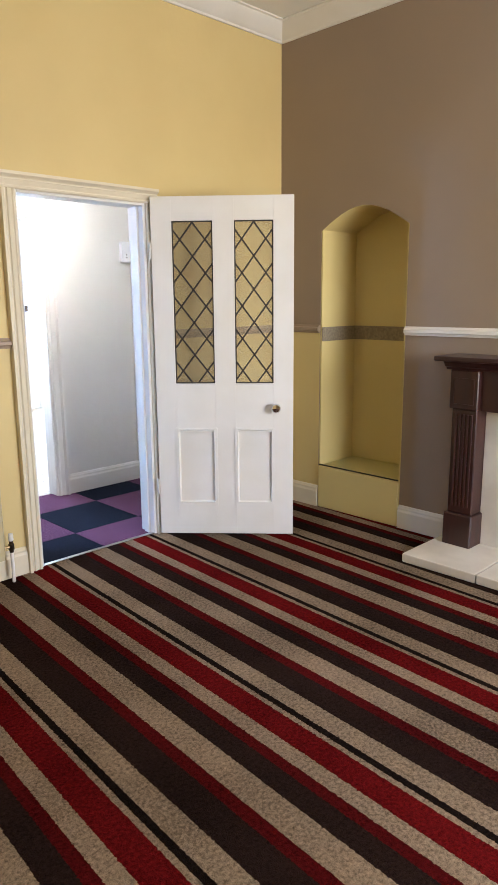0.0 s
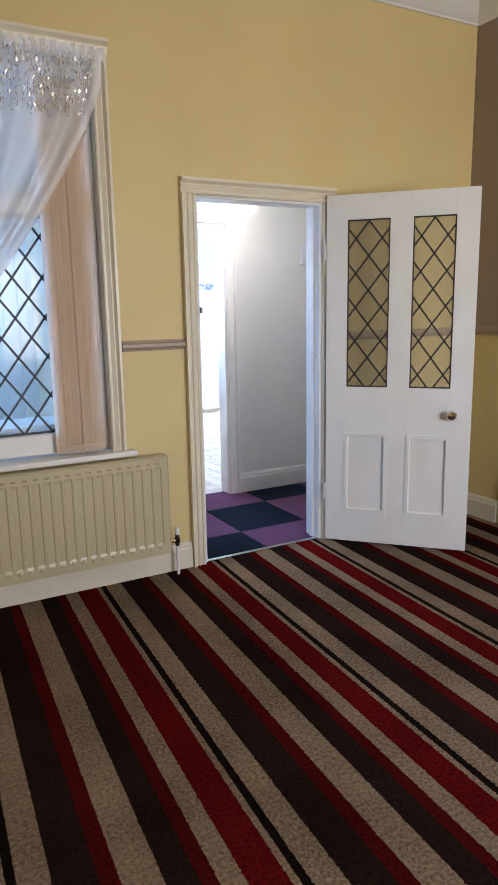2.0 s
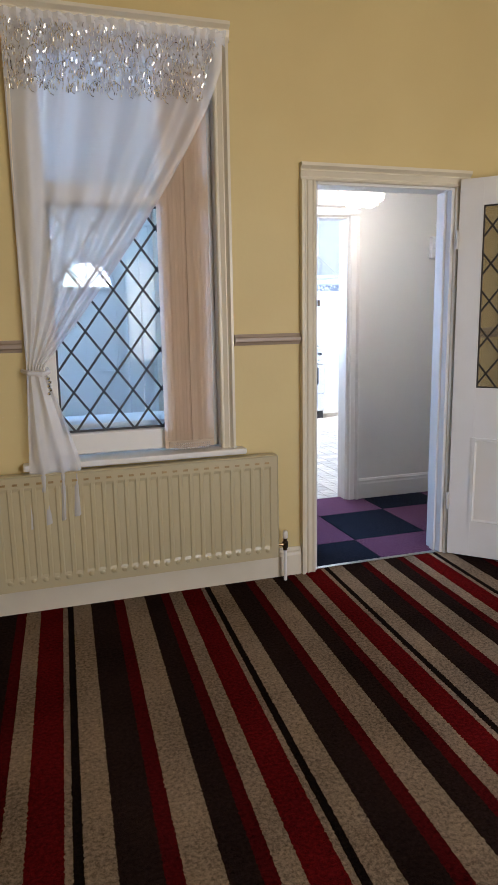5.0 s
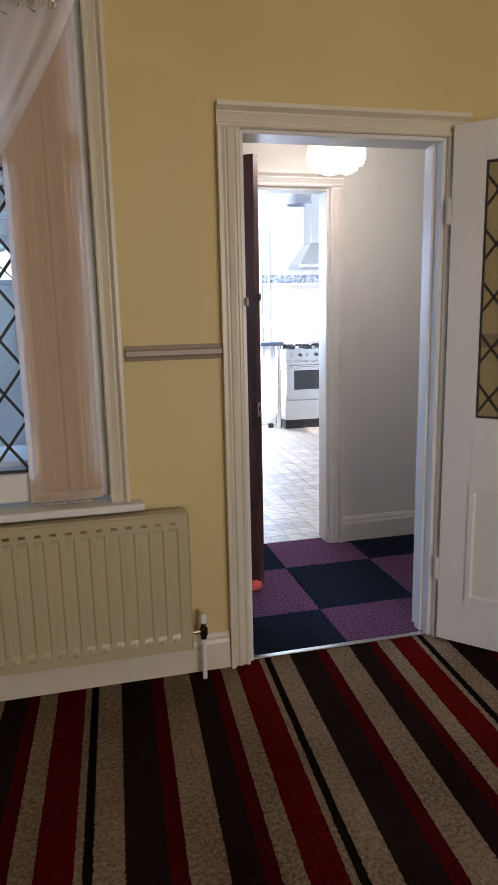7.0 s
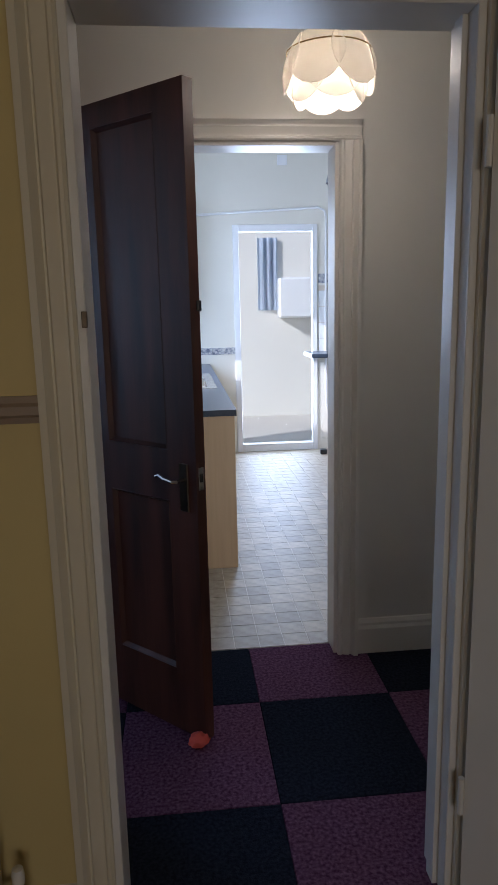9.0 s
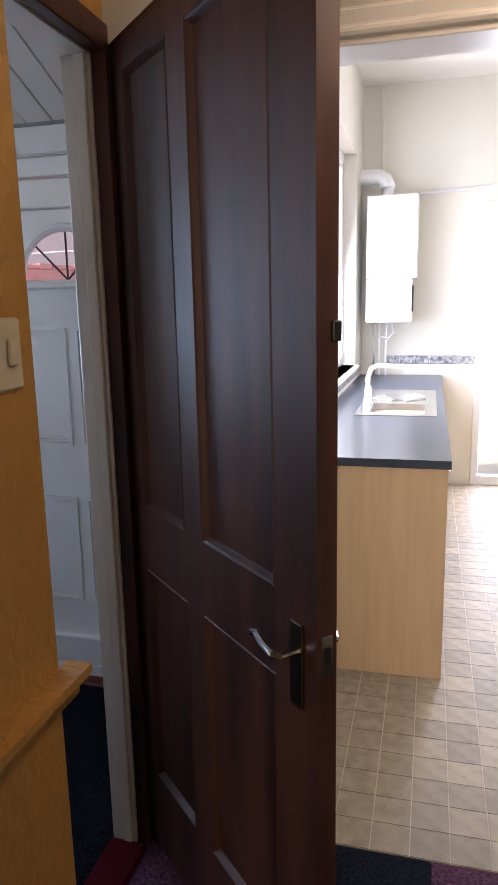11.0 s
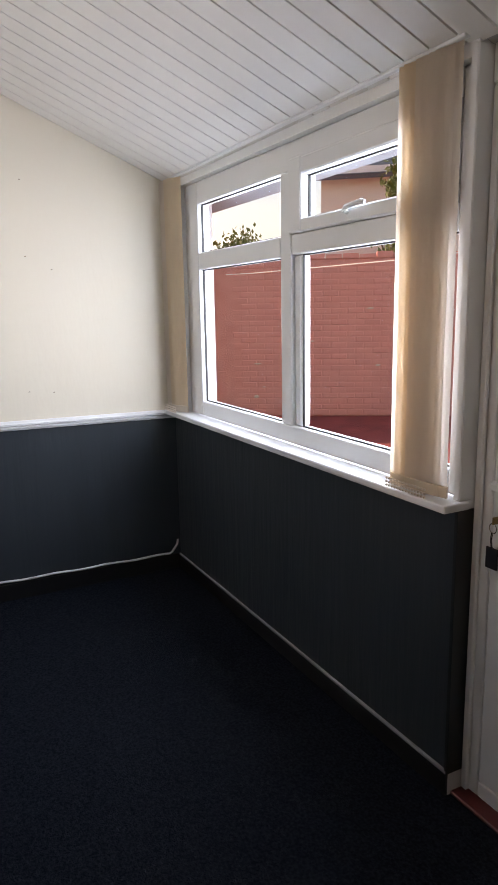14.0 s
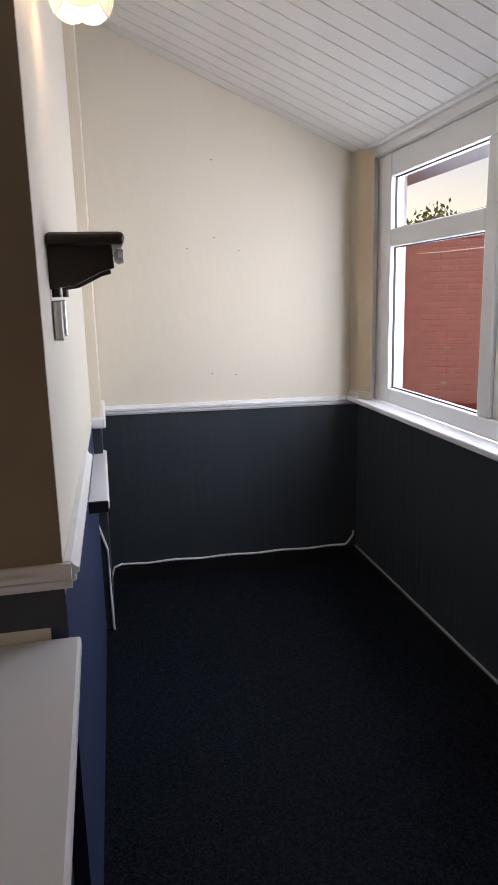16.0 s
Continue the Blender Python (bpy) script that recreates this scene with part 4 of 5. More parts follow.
bmesh.ops.create_icosphere(wedge, subdivisions=3, radius=1)
for v in wedge.verts:
    v.co *= 1 + 0.35 * noise.noise(v.co * 2.2)
    v.co.x, v.co.y, v.co.z = v.co.x * 0.036, v.co.y * 0.026, max(v.co.z, -0.7) * 0.026 + 0.018
bmesh.ops.transform(wedge, matrix=pose(0.190, 0.660, 0.002, 0, 0, 30), verts=wedge.verts[:])
solid("door_wedge", wedge, CORAL, "crumpled coral cloth wedged under the dark door", "cloth", smooth=True)

# frame of the lean-to doorway
frame2 = thing("door_frame", "painted frame of the lean-to doorway with a dark stained stop", "door frame", kind="structure")
part("jamb", box((-0.435, 1.150, 0.0), (-0.365, 1.178, 1.995), 0.003), WHITE, frame2)
part("stop", box((-0.400, 1.138, 0.0), (-0.372, 1.150, 1.985), 0.003), WHITE, frame2)
part("rebate", box((-0.364, 1.156, 0.0), (-0.329, 1.188, 1.995), 0.002), DARK_WOOD, frame2, "dark stained rebate")
part("jamb", box((-0.435, 0.449, 0.0), (-0.340, 0.460, 1.995), 0.003), WHITE, frame2)
part("head", box((-0.435, 0.460, 1.972), (-0.365, 1.150, 1.997), 0.003), WHITE, frame2)
part("head_stop", box((-0.364, 0.460, 1.975), (-0.330, 1.178, 2.035), 0.003), DARK_WOOD, frame2, "dark stained head")
solid("threshold", box((-0.44, 0.452, -0.03), (-0.332, 1.15, 0.012), 0.008), MAROON, "maroon carpeted threshold", "threshold", "structure")
picture = thing("transom_window", "small dark leaded glass light over the doorway", "window")
part("frame", box((-0.345, 0.62, 2.16), (-0.325, 1.06, 2.42), 0.004), OCHRE, picture)
part("pane", box((-0.327, 0.65, 2.19), (-0.321, 1.03, 2.39), 0), TEAL, picture, "dark patterned glass")


def petal_lamp(name, label, m, count, ring, petal, tiers=1, stem=0.12):
    lamp_ob = thing(name, label, "lamp", m)
    part("rose", lathe([(0.001, stem), (0.05, stem - 0.002), (0.052, stem - 0.012), (0.012, stem - 0.018), (0.010, 0.10), (0.030, 0.09), (0.030, 0.06), (0.001, 0.055)]), BRASS, lamp_ob, "brass lamp fitting", True)
    for t in range(tiers):
        for k in range(count):
            a = (k + 0.5 * t) * 2 * math.pi / count
            bm = bmesh.new()
            bmesh.ops.create_circle(bm, cap_ends=True, cap_tris=True, segments=22, radius=petal)
            bmesh.ops.subdivide_edges(bm, edges=bm.edges[:], cuts=1)
            for v in bm.verts:
                v.co.z = -0.25 * (v.co.x ** 2 + v.co.y ** 2) / petal
            bmesh.ops.solidify(bm, geom=bm.faces[:], thickness=0.004)
            r = ring * (1 - 0.25 * t)
            mm = Matrix.Translation((r * math.cos(a), r * math.sin(a), 0.02 - 0.03 * t)) @ Matrix.Rotation(a, 4, "Z") @ Matrix.Rotation(radians(74), 4, "Y")
            bmesh.ops.transform(bm, matrix=mm, verts=bm.verts[:])
            one = part("petal", bm, PETAL, lamp_ob, "frosted glass petal", True)
            one.visible_shadow = False
    bm = bmesh.new()
    bmesh.ops.create_uvsphere(bm, u_segments=16, v_segments=10, radius=0.032)
    b = part("bulb", bm, BULB, lamp_ob, "lit bulb", True)
    b.visible_shadow = False
    hoop = [(ring * 0.96 * math.cos(a), ring * 0.96 * math.sin(a), 0.045) for a in [i * math.pi / 18 for i in range(37)]]
    part("hoop", tube(hoop, 0.002, 6), BRASS, lamp_ob, "thin brass hoop")
    return lamp_ob


petal_lamp("ceiling_lamp", "hall ceiling lamp of overlapping frosted glass petals, lit", pose(0.63, 0.75, 2.045), 6, 0.125, 0.082, 2, 0.405)
socket = thing("alarm_panel", "white wall-mounted socket box with a conduit below", "socket")
part("box", box((1.385, 1.150, 1.685), (1.475, 1.185, 1.835), 0.004), UPVC, socket)
part("cover", box((1.395, 1.143, 1.69), (1.465, 1.150, 1.755), 0.003), UPVC, socket)
for z in (1.715, 1.735):
    part("button", box((1.420, 1.140, z), (1.428, 1.1435, z + 0.008), 0), BLACK, socket)
part("conduit", box((1.475, 1.160, 0.145), (1.520, 1.185, 2.45), 0.004), WHITE, socket, "white painted conduit")

# ---- lean-to ----
LDADO = [(0, 0), (0.010, 0), (0.014, 0.007), (0.020, 0.010), (0.020, 0.018), (0.014, 0.020), (0.026, 0.024), (0.026, 0.033), (0.018, 0.038), (0.012, 0.046), (0, 0.046)]
solid("dado_rail", moulding(LDADO, (END_X, 0.560, 0.852), (END_X, YARD_Y, 0.838), (1, 0, 0)), UPVC, "white moulded dado rail", "dado rail", "structure")
solid("dado_rail", moulding(LDADO, (-1.300, 0.482, 0.916), (-2.20, 0.4985, 0.916), (0, 1, 0)), UPVC, "white moulded dado rail", "dado rail", "structure")
solid("dado_rail", moulding(LDADO, (-1.298, 0.13, 0.916), (-1.298, 0.495, 0.916), (1, 0, 0)), UPVC, "white moulded dado rail return", "dado rail", "structure")
solid("reveal_band", box((-1.2995, 0.13, 0.842), (-1.2955, 0.480, 0.916), 0), TEAL, "dark painted strip under the rail", "wall", "structure")
# taupe sheet over the reveal, darker than the cream wall beside it
solid("reveal_facing", box((-1.2995, 0.13, 0.962), (-1.2955, 0.480, 2.485), 0), BROWN, "taupe facing of the window reveal", "wall", "structure")
pier = thing("pipe_boxing", "cream boxed-in corner with dark lower part", "wall", kind="structure")
part("upper", box((END_X + 0.001, 0.495, 0.906), (-2.98, 0.555, 2.60), 0.003), CREAM, pier)
part("lower", box((END_X + 0.001, 0.495, -0.03), (-2.985, 0.550, 0.884), 0.003), TEAL, pier)
part("rail", box((END_X + 0.001, 0.495, 0.884), (-2.965, 0.570, 0.930), 0.006), UPVC, pier, "white rail round the boxing")
board = solid("wall_shelf", box((-3.06, 0.490, 0.745), (-2.28, 0.565, 0.775), 0.008, segments=2), UPVC, "white narrow wall shelf with a dark end cap", "shelf")
part("end_cap", box((-2.28, 0.494, 0.740), (-2.270, 0.561, 0.778), 0.002), BLACK, board, "dark end cap")
solid("baseboard", box((END_X + 0.002, 0.55, LEAN_Z), (END_X + 0.010, YARD_Y, 0.055), 0), BLACK, "black skirting gap below the end wall", "skirting", "structure")
solid("baseboard", box((END_X, YARD_Y - 0.008, LEAN_Z), (-1.335, YARD_Y - 0.001, 0.045), 0), BLACK, "black skirting below the window wall", "skirting", "structure")
solid("trim", box((END_X, YARD_Y - 0.012, 0.045), (-1.335, YARD_Y - 0.001, 0.054), 0.001), GREY, "grey edge strip of the lower wall", "trim", "structure")
solid("trim", box((-1.342, YARD_Y - 0.010, 0.045), (-1.330, 1.935, 0.862), 0.001), BLACK, "dark end edge of the lower wall", "trim", "structure")
pts = [(END_X + 0.012, 1.850, 0.140), (END_X + 0.012, 1.846, 0.112), (END_X + 0.013, 1.815, 0.074)] + [(END_X + 0.013, 1.80 - 0.05 * k, 0.064 + 0.0006 * k + 0.003 * math.sin(k * 1.1)) for k in range(25)] + [(END_X + 0.015, 0.562, 0.068), (END_X + 0.017, 0.546, 0.020), (END_X + 0.018, 0.545, -0.028)]
solid("cable", tube(pts, 0.006, 6), UPVC, "thin white cable clipped along the skirting", "cable", smooth=True)
solid("cable", tube([(-2.90, 0.456, 0.70), (-2.96, 0.470, 0.60), (-2.985, 0.54, 0.35), (-2.98, 0.543, 0.1), (-2.975, 0.545, -0.026)], 0.006, 6), UPVC, "thin white cable down the wall", "cable", smooth=True)
for y, z in ((1.13, 2.03), (1.13, 1.68), (1.25, 1.62), (1.00, 1.63), (1.10, 1.03), (1.22, 1.02)):
    solid("nail_hole", box((END_X - 0.002, y, z), (END_X + 0.0015, y + 0.008, z + 0.004), 0), BROWN, "small screw hole in the cream wall", "hole", group="screw holes")

# window to the yard
yw = thing("window_2", "white plastic yard window with a top-hung vent", "window", kind="structure")
ya, yb = 1.90, 1.965


def bar(x0, x1, z0, z1, name="frame", a=ya, b=yb, parent=None):
    return part(name, box((x0, a, z0), (x1, b, z1), 0.007, segments=2), UPVC, parent or yw)


bar(-3.32, -3.165, 0.887, 2.02)
bar(-1.415, -1.36, 0.887, 2.02)
bar(-3.165, -1.415, 0.887, 0.960)
bar(-3.165, -1.415, 1.915, 2.02)
bar(-2.365, -2.285, 0.960, 1.915, "mullion")
bar(-3.165, -2.365, 1.610, 1.690, "transom")
bar(-2.285, -1.415, 1.615, 1.690, "transom")
part("bead", box((-2.285, 1.915, 0.960), (-2.235, 1.960, 1.615), 0.008), UPVC, yw)
vent = part("vent", box((-2.285, 1.885, 1.690), (-2.195, 1.955, 1.955), 0.006), UPVC, yw, "top-hung vent sash")
part("vent_rail", box((-2.195, 1.885, 1.690), (-1.415, 1.955, 1.738), 0.006), UPVC, vent)
part("vent_rail", box((-2.195, 1.885, 1.890), (-1.415, 1.955, 1.950), 0.006), UPVC, vent)
part("vent_rail", box((-1.470, 1.886, 1.738), (-1.415, 1.955, 1.890), 0.006), UPVC, vent)
handle = part("vent_handle", tube([(-1.90, 1.884, 1.722), (-1.90, 1.868, 1.725), (-1.88, 1.862, 1.735), (-1.80, 1.862, 1.742), (-1.785, 1.868, 1.738)], 0.008), UPVC, vent, "white window handle", True)
for a in ((-3.165, -2.365, 0.960, 1.610), (-3.165, -2.365, 1.690, 1.915), (-2.235, -1.415, 0.960, 1.615), (-2.195, -1.470, 1.738, 1.890)):
    p = part("pane", box((a[0], 1.930, a[2]), (a[1], 1.934, a[3]), 0), GLASS, yw)
    p.visible_shadow = False
    bm = bmesh.new()
    for lo, hi in (((a[0], a[2]), (a[1], a[2] + 0.005)), ((a[0], a[3] - 0.005), (a[1], a[3])), ((a[0], a[2]), (a[0] + 0.005, a[3])), ((a[1] - 0.005, a[2]), (a[1], a[3]))):
        box_into(bm, (lo[0], 1.922, lo[1]), (hi[0], 1.930, hi[1]))
    part("gasket", bm, BLACK, p, "black rubber gasket")
solid("window_sill", box((END_X + 0.001, 1.805, 0.862), (-1.325, 1.900, 0.887), 0.006, segments=2), UPVC, "white plastic window board", "window sill", "structure")
solid("blind_rail", box((END_X + 0.02, 1.838, 2.060), (-1.352, 1.866, 2.086), 0.003), UPVC, "white aluminium vertical blind headrail", "blind rail")
solid("trim", box((END_X, 1.835, 2.088), (-0.43, 1.869, 2.115), 0.004), PLANK, "white ceiling edge trim", "trim", "structure")
vertical_blind("vertical_blind", "peach and white vertical blind bunched at the yard window's end", -1.565, -1.40, 1.845, 0.892, 2.06, 7, [BLIND, BLIND_WHITE, BLIND_WHITE])
vertical_blind("vertical_blind", "peach vertical blind bunched in the window corner", -3.44, -3.30, 1.845, 0.892, 2.06, 6, [BLIND_WHITE, BLIND], turn=30)

# back door with a half-moon light
up = thing("door_3", "white plastic back door with a half-moon light", "door", kind="structure")
yd = 1.955
for lo, hi in (((-1.333, -0.02), (-1.280, 1.955)), ((-0.53, -0.02), (-0.46, 1.955)), ((-1.280, 1.888), (-0.53, 1.955)), ((-1.280, -0.02), (-0.53, 0.032))):
    part("frame", box((lo[0], yd - 0.02, lo[1]), (hi[0], yd + 0.05, hi[1]), 0.006, segments=2), UPVC, up)
part("cover_strip", box((-1.3315, yd - 0.037, -0.015), (-1.308, yd - 0.021, 1.953), 0.004), UPVC, up)
lx0, lx1, lz0, lz1 = -1.273, -0.537, 0.040, 1.880
cx, half_w, z_l, r_l = (lx0 + lx1) / 2, 0.17, 1.535, 0.17
for lo, hi in (((lx0, lz0), (lx0 + 0.10, lz1)), ((lx1 - 0.10, lz0), (lx1, lz1)), ((lx0 + 0.10, lz1 - 0.10), (lx1 - 0.10, lz1)), ((lx0 + 0.10, lz0), (lx1 - 0.10, lz0 + 0.11))):
    part("leaf_frame", box((lo[0], yd - 0.025, lo[1]), (hi[0], yd + 0.035, hi[1]), 0.006, segments=2), UPVC, up)
# slab round the half-moon
bm = bmesh.new()
arc = [(cx + r_l * math.cos(a), z_l + r_l * math.sin(a)) for a in [math.pi * k / 20 for k in range(21)]]
xa, xb, za, zb = lx0 + 0.10, lx1 - 0.10, lz0 + 0.11, lz1 - 0.10
front = {}


def fv(x, z):
    key = (round(x, 5), round(z, 5))
    if key not in front:
        front[key] = bm.verts.new((x, yd, z))
    return front[key]


bm.faces.new([fv(xa, za), fv(xb, za), fv(xb, z_l), fv(arc[0][0], z_l), fv(arc[-1][0], z_l), fv(xa, z_l)])
for k in range(20):
    (ax, az), (bx, bz) = arc[k], arc[k + 1]
    bm.faces.new([fv(ax, az), fv(ax if 0 < k else xb, zb) if k else fv(xb, zb), fv(bx if k < 19 else xa, zb), fv(bx, bz)])
bm.faces.new([fv(xb, z_l), fv(xb, zb), fv(arc[0][0], z_l)])
bm.faces.new([fv(xa, z_l), fv(arc[-1][0], z_l), fv(xa, zb)])
part("slab", bm, UPVC, up, "moulded door slab")
part("light_rim", tube([(x, yd - 0.006, z) for x, z in [(cx + (r_l + 0.012) * math.cos(a), z_l + (r_l + 0.012) * math.sin(a)) for a in [math.pi * k / 24 for k in range(25)]]], 0.016, 8), UPVC, up, "half-moon rim", True)
part("light_rim", box((cx - r_l - 0.03, yd - 0.022, z_l - 0.030), (cx + r_l + 0.03, yd + 0.004, z_l), 0.006), UPVC, up)
bm = bmesh.new()
bm.faces.new([bm.verts.new((x, yd + 0.012, z)) for x, z in arc])
lite = part("pane", bm, GLASS, up)
lite.visible_shadow = False
bm = bmesh.new()
for a in (45, 90, 135):
    rod_into(bm, (cx, yd + 0.008, z_l), (cx + r_l * math.cos(radians(a)), yd + 0.008, z_l + r_l * math.sin(radians(a))), 0.004, 6)
part("glazing_bar", bm, LEAD, lite, "thin lead bars")


def raised_panel(x0, x1, z0, z1):
    bm = bmesh.new()
    for inset, w, d in ((0, 0.012, 0.012), (0.014, 0.010, 0.008), (0.026, 0.008, 0.005)):
        a, b, c, e = x0 + inset, x1 - inset, z0 + inset, z1 - inset
        for lo, hi in (((a, c), (b, c + w)), ((a, e - w), (b, e)), ((a, c + w), (a + w, e - w)), ((b - w, c + w), (b, e - w))):
            box_into(bm, (lo[0], yd - d, lo[1]), (hi[0], yd + 0.001, hi[1]))
    part("panel_moulding", bm, UPVC, up)


for x0, x1 in ((-1.112, -0.925), (-0.885, -0.698)):
    raised_panel(x0, x1, 0.925, 1.365)
    raised_panel(x0, x1, 0.300, 0.724)
plate = part("handle_plate", box((-1.250, yd - 0.036, 0.80), (-1.222, yd - 0.024, 1.02), 0.006, segments=2), UPVC, up, "white handle plate")
part("lever", tube([(-1.236, yd - 0.034, 0.955), (-1.236, yd - 0.070, 0.955), (-1.226, yd - 0.078, 0.955), (-1.15, yd - 0.078, 0.950)], 0.010), UPVC, plate, "white lever handle", True)
keys = thing("keys", "keys with a dark fob hanging in the door lock", "keys")
part("key", box((-1.239, yd - 0.062, 0.845), (-1.233, yd - 0.032, 0.865), 0.001), BRASS, keys)
part("ring", tube([(-1.236 + 0.012 * math.cos(a), yd - 0.060, 0.835 + 0.014 * math.sin(a)) for a in [i * math.pi / 8 for i in range(17)]], 0.0015, 6), STEEL, keys)
part("chain", tube([(-1.240, yd - 0.058, 0.822), (-1.244, yd - 0.056, 0.80), (-1.246, yd - 0.050, 0.775)], 0.003, 6), STEEL, keys)
part("fob", box((-1.268, yd - 0.050, 0.715), (-1.226, yd - 0.044, 0.775), 0.002), BLACK, keys, "dark square fob")
solid("door_step", box((-1.335, 1.880, LEAN_Z), (-0.43, 1.955, -0.018 + 0.002), 0.004), RED_STEP, "red painted door step", "step", "structure")
for z in (1.958, 2.08, 2.202, 2.324):
    part("cladding_board", box((-1.331, 1.914, z), (-0.432, 1.929, z + 0.121), 0.004), UPVC, bpy.data.objects["wall_yard_door"])
solid("trim", box((-1.352, 1.866, 0.887), (-1.3325, 1.925, 2.05), 0.004), UPVC, "white corner trim", "trim", "structure")

# dark wall shelf, hooks, and the lit wall lamp
shelf = thing("coat_shelf", "dark wooden wall shelf with an ogee bracket", "shelf", pose(0, 0.020, -0.027))
part("top", box((-1.90, 0.464, 1.540), (-1.48, 0.610, 1.564), 0.010, segments=3), SHELF_WOOD, shelf)
for x in (-1.87, -1.53):
    bm = bmesh.new()
    prof = [(0.464, 1.540), (0.585, 1.540), (0.588, 1.498), (0.565, 1.492), (0.54, 1.480), (0.51, 1.466), (0.464, 1.460)]
    rings = [[bm.verts.new((xx, y, z)) for y, z in prof] for xx in (x, x + 0.022)]
    for i in range(len(prof)):
        j = (i + 1) % len(prof)
        bm.faces.new((rings[0][i], rings[0][j], rings[1][j], rings[1][i]))
    bm.faces.new(rings[0])
    bm.faces.new(rings[1])
    part("bracket", bm, SHELF_WOOD, shelf)
    part("post", rod((x + 0.011, 0.476, 1.445), (x + 0.011, 0.476, 1.540), 0.009), SHELF_WOOD, shelf, smooth=True)
part("knob", lathe([(0.001, 0.02), (0.014, 0.018), (0.016, 0.008), (0.010, 0.0)], pose(-1.56, 0.590, 1.522, -90)), UPVC, shelf, "white plastic knob", True)
for x in (-1.53, -1.70):
    solid("hook_strip", box((x, 0.486, 1.335), (x + 0.022, 0.504, 1.412), 0.002), STEEL, "grey metal hook strip on the wall", "hook", group="hook strips")
wl = petal_lamp("wall_lamp", "glass petal wall lamp, lit", pose(-1.68, 0.58, 2.005), 5, 0.050, 0.055)
part("arm", tube([(0, 0, 0.09), (0, -0.04, 0.11), (0, -0.095, 0.10)], 0.008), BRASS, wl, "brass arm")

# ---- yard ----
solid("ground", box((-60, 2.05, -0.4), (60, 90, -0.10), 0), RED_GROUND, "red painted yard ground", "ground", "structure")
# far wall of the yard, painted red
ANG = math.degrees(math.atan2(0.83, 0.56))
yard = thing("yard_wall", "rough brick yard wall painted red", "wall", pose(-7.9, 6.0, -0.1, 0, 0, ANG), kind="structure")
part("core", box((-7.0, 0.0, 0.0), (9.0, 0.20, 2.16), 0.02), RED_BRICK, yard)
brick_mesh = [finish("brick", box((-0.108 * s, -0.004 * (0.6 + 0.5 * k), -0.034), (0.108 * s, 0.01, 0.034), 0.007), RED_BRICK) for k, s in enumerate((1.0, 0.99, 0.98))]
rnd = random.Random(7)
for row in range(27):
    for col in range(11):
        x = -1.35 + col * 0.228 + (row % 2) * 0.114
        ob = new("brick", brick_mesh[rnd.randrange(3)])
        ob.parent = yard
        ob.location = (x, -0.001 + rnd.uniform(-0.002, 0.002), 0.06 + row * 0.078)
        ob.rotation_euler = (rnd.uniform(-0.02, 0.02), 0, rnd.uniform(-0.02, 0.02))
bm = bmesh.new()
for row in range(27):
    for col in range(70):
        x = -6.8 + col * 0.228 + (row % 2) * 0.114
        if -1.46 < x < 1.26:
            continue
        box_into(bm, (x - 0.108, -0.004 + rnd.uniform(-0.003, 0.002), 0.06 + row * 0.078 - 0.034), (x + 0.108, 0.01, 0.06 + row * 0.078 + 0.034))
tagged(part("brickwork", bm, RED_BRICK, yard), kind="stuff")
bm = bmesh.new()
for k in range(70):
    x = -6.9 + k * 0.228
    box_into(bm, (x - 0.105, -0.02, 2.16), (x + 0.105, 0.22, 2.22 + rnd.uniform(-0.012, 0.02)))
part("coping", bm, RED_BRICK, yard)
bm = bmesh.new()
for k in range(14):
    x, z = rnd.uniform(-1.2, 1.8), rnd.uniform(0.2, 1.9)
    bmesh.ops.create_icosphere(bm, subdivisions=1, radius=1, matrix=Matrix.Translation((x, -0.012, z)) @ Matrix.Diagonal((rnd.uniform(0.02, 0.07), 0.006, rnd.uniform(0.01, 0.03), 1)))
tagged(part("flaked_paint", bm, STONE_BACK, yard, "pale flaked patches"), kind="stuff")
solid("washing_line", tube([(-12.0, 4.6, 1.95), (-8.0, 4.75, 1.86), (-5.0, 4.85, 1.84), (-0.4, 5.0, 1.95)], 0.006, 5), UPVC, "thin white washing line", "line")
# house behind the wall
house = thing("neighbour_house", "house with blue-grey roof and white fascia beyond the wall", "house", pose(-11.5, 10.1, 0.75, 0, 0, 50))
part("wall", box((-1.7, 0, -0.85), (9, 5, 3.3), 0), CEILING, house)
part("fascia", box((-2.2, -0.35, 3.22), (9.2, -0.30, 3.42), 0), UPVC, house, "white fascia")
roof = part("roof", box((-2.2, -0.4, 0), (9.2, 4.5, 0.08), 0, Matrix.Translation((0, 0, 3.4)) @ Matrix.Rotation(radians(32), 4, "X")), SLATE, house)
bm = bmesh.new()
for row in range(22):
    box_into(bm, (-2.2, -0.4 + row * 0.2, 0.078), (9.2, -0.4 + row * 0.2 + 0.19, 0.095), Matrix.Translation((0, 0, 3.4)) @ Matrix.Rotation(radians(32), 4, "X") @ Matrix.Translation((0, 0, 0.006 * (row % 2))))
part("slate_course", bm, SLATE, roof)


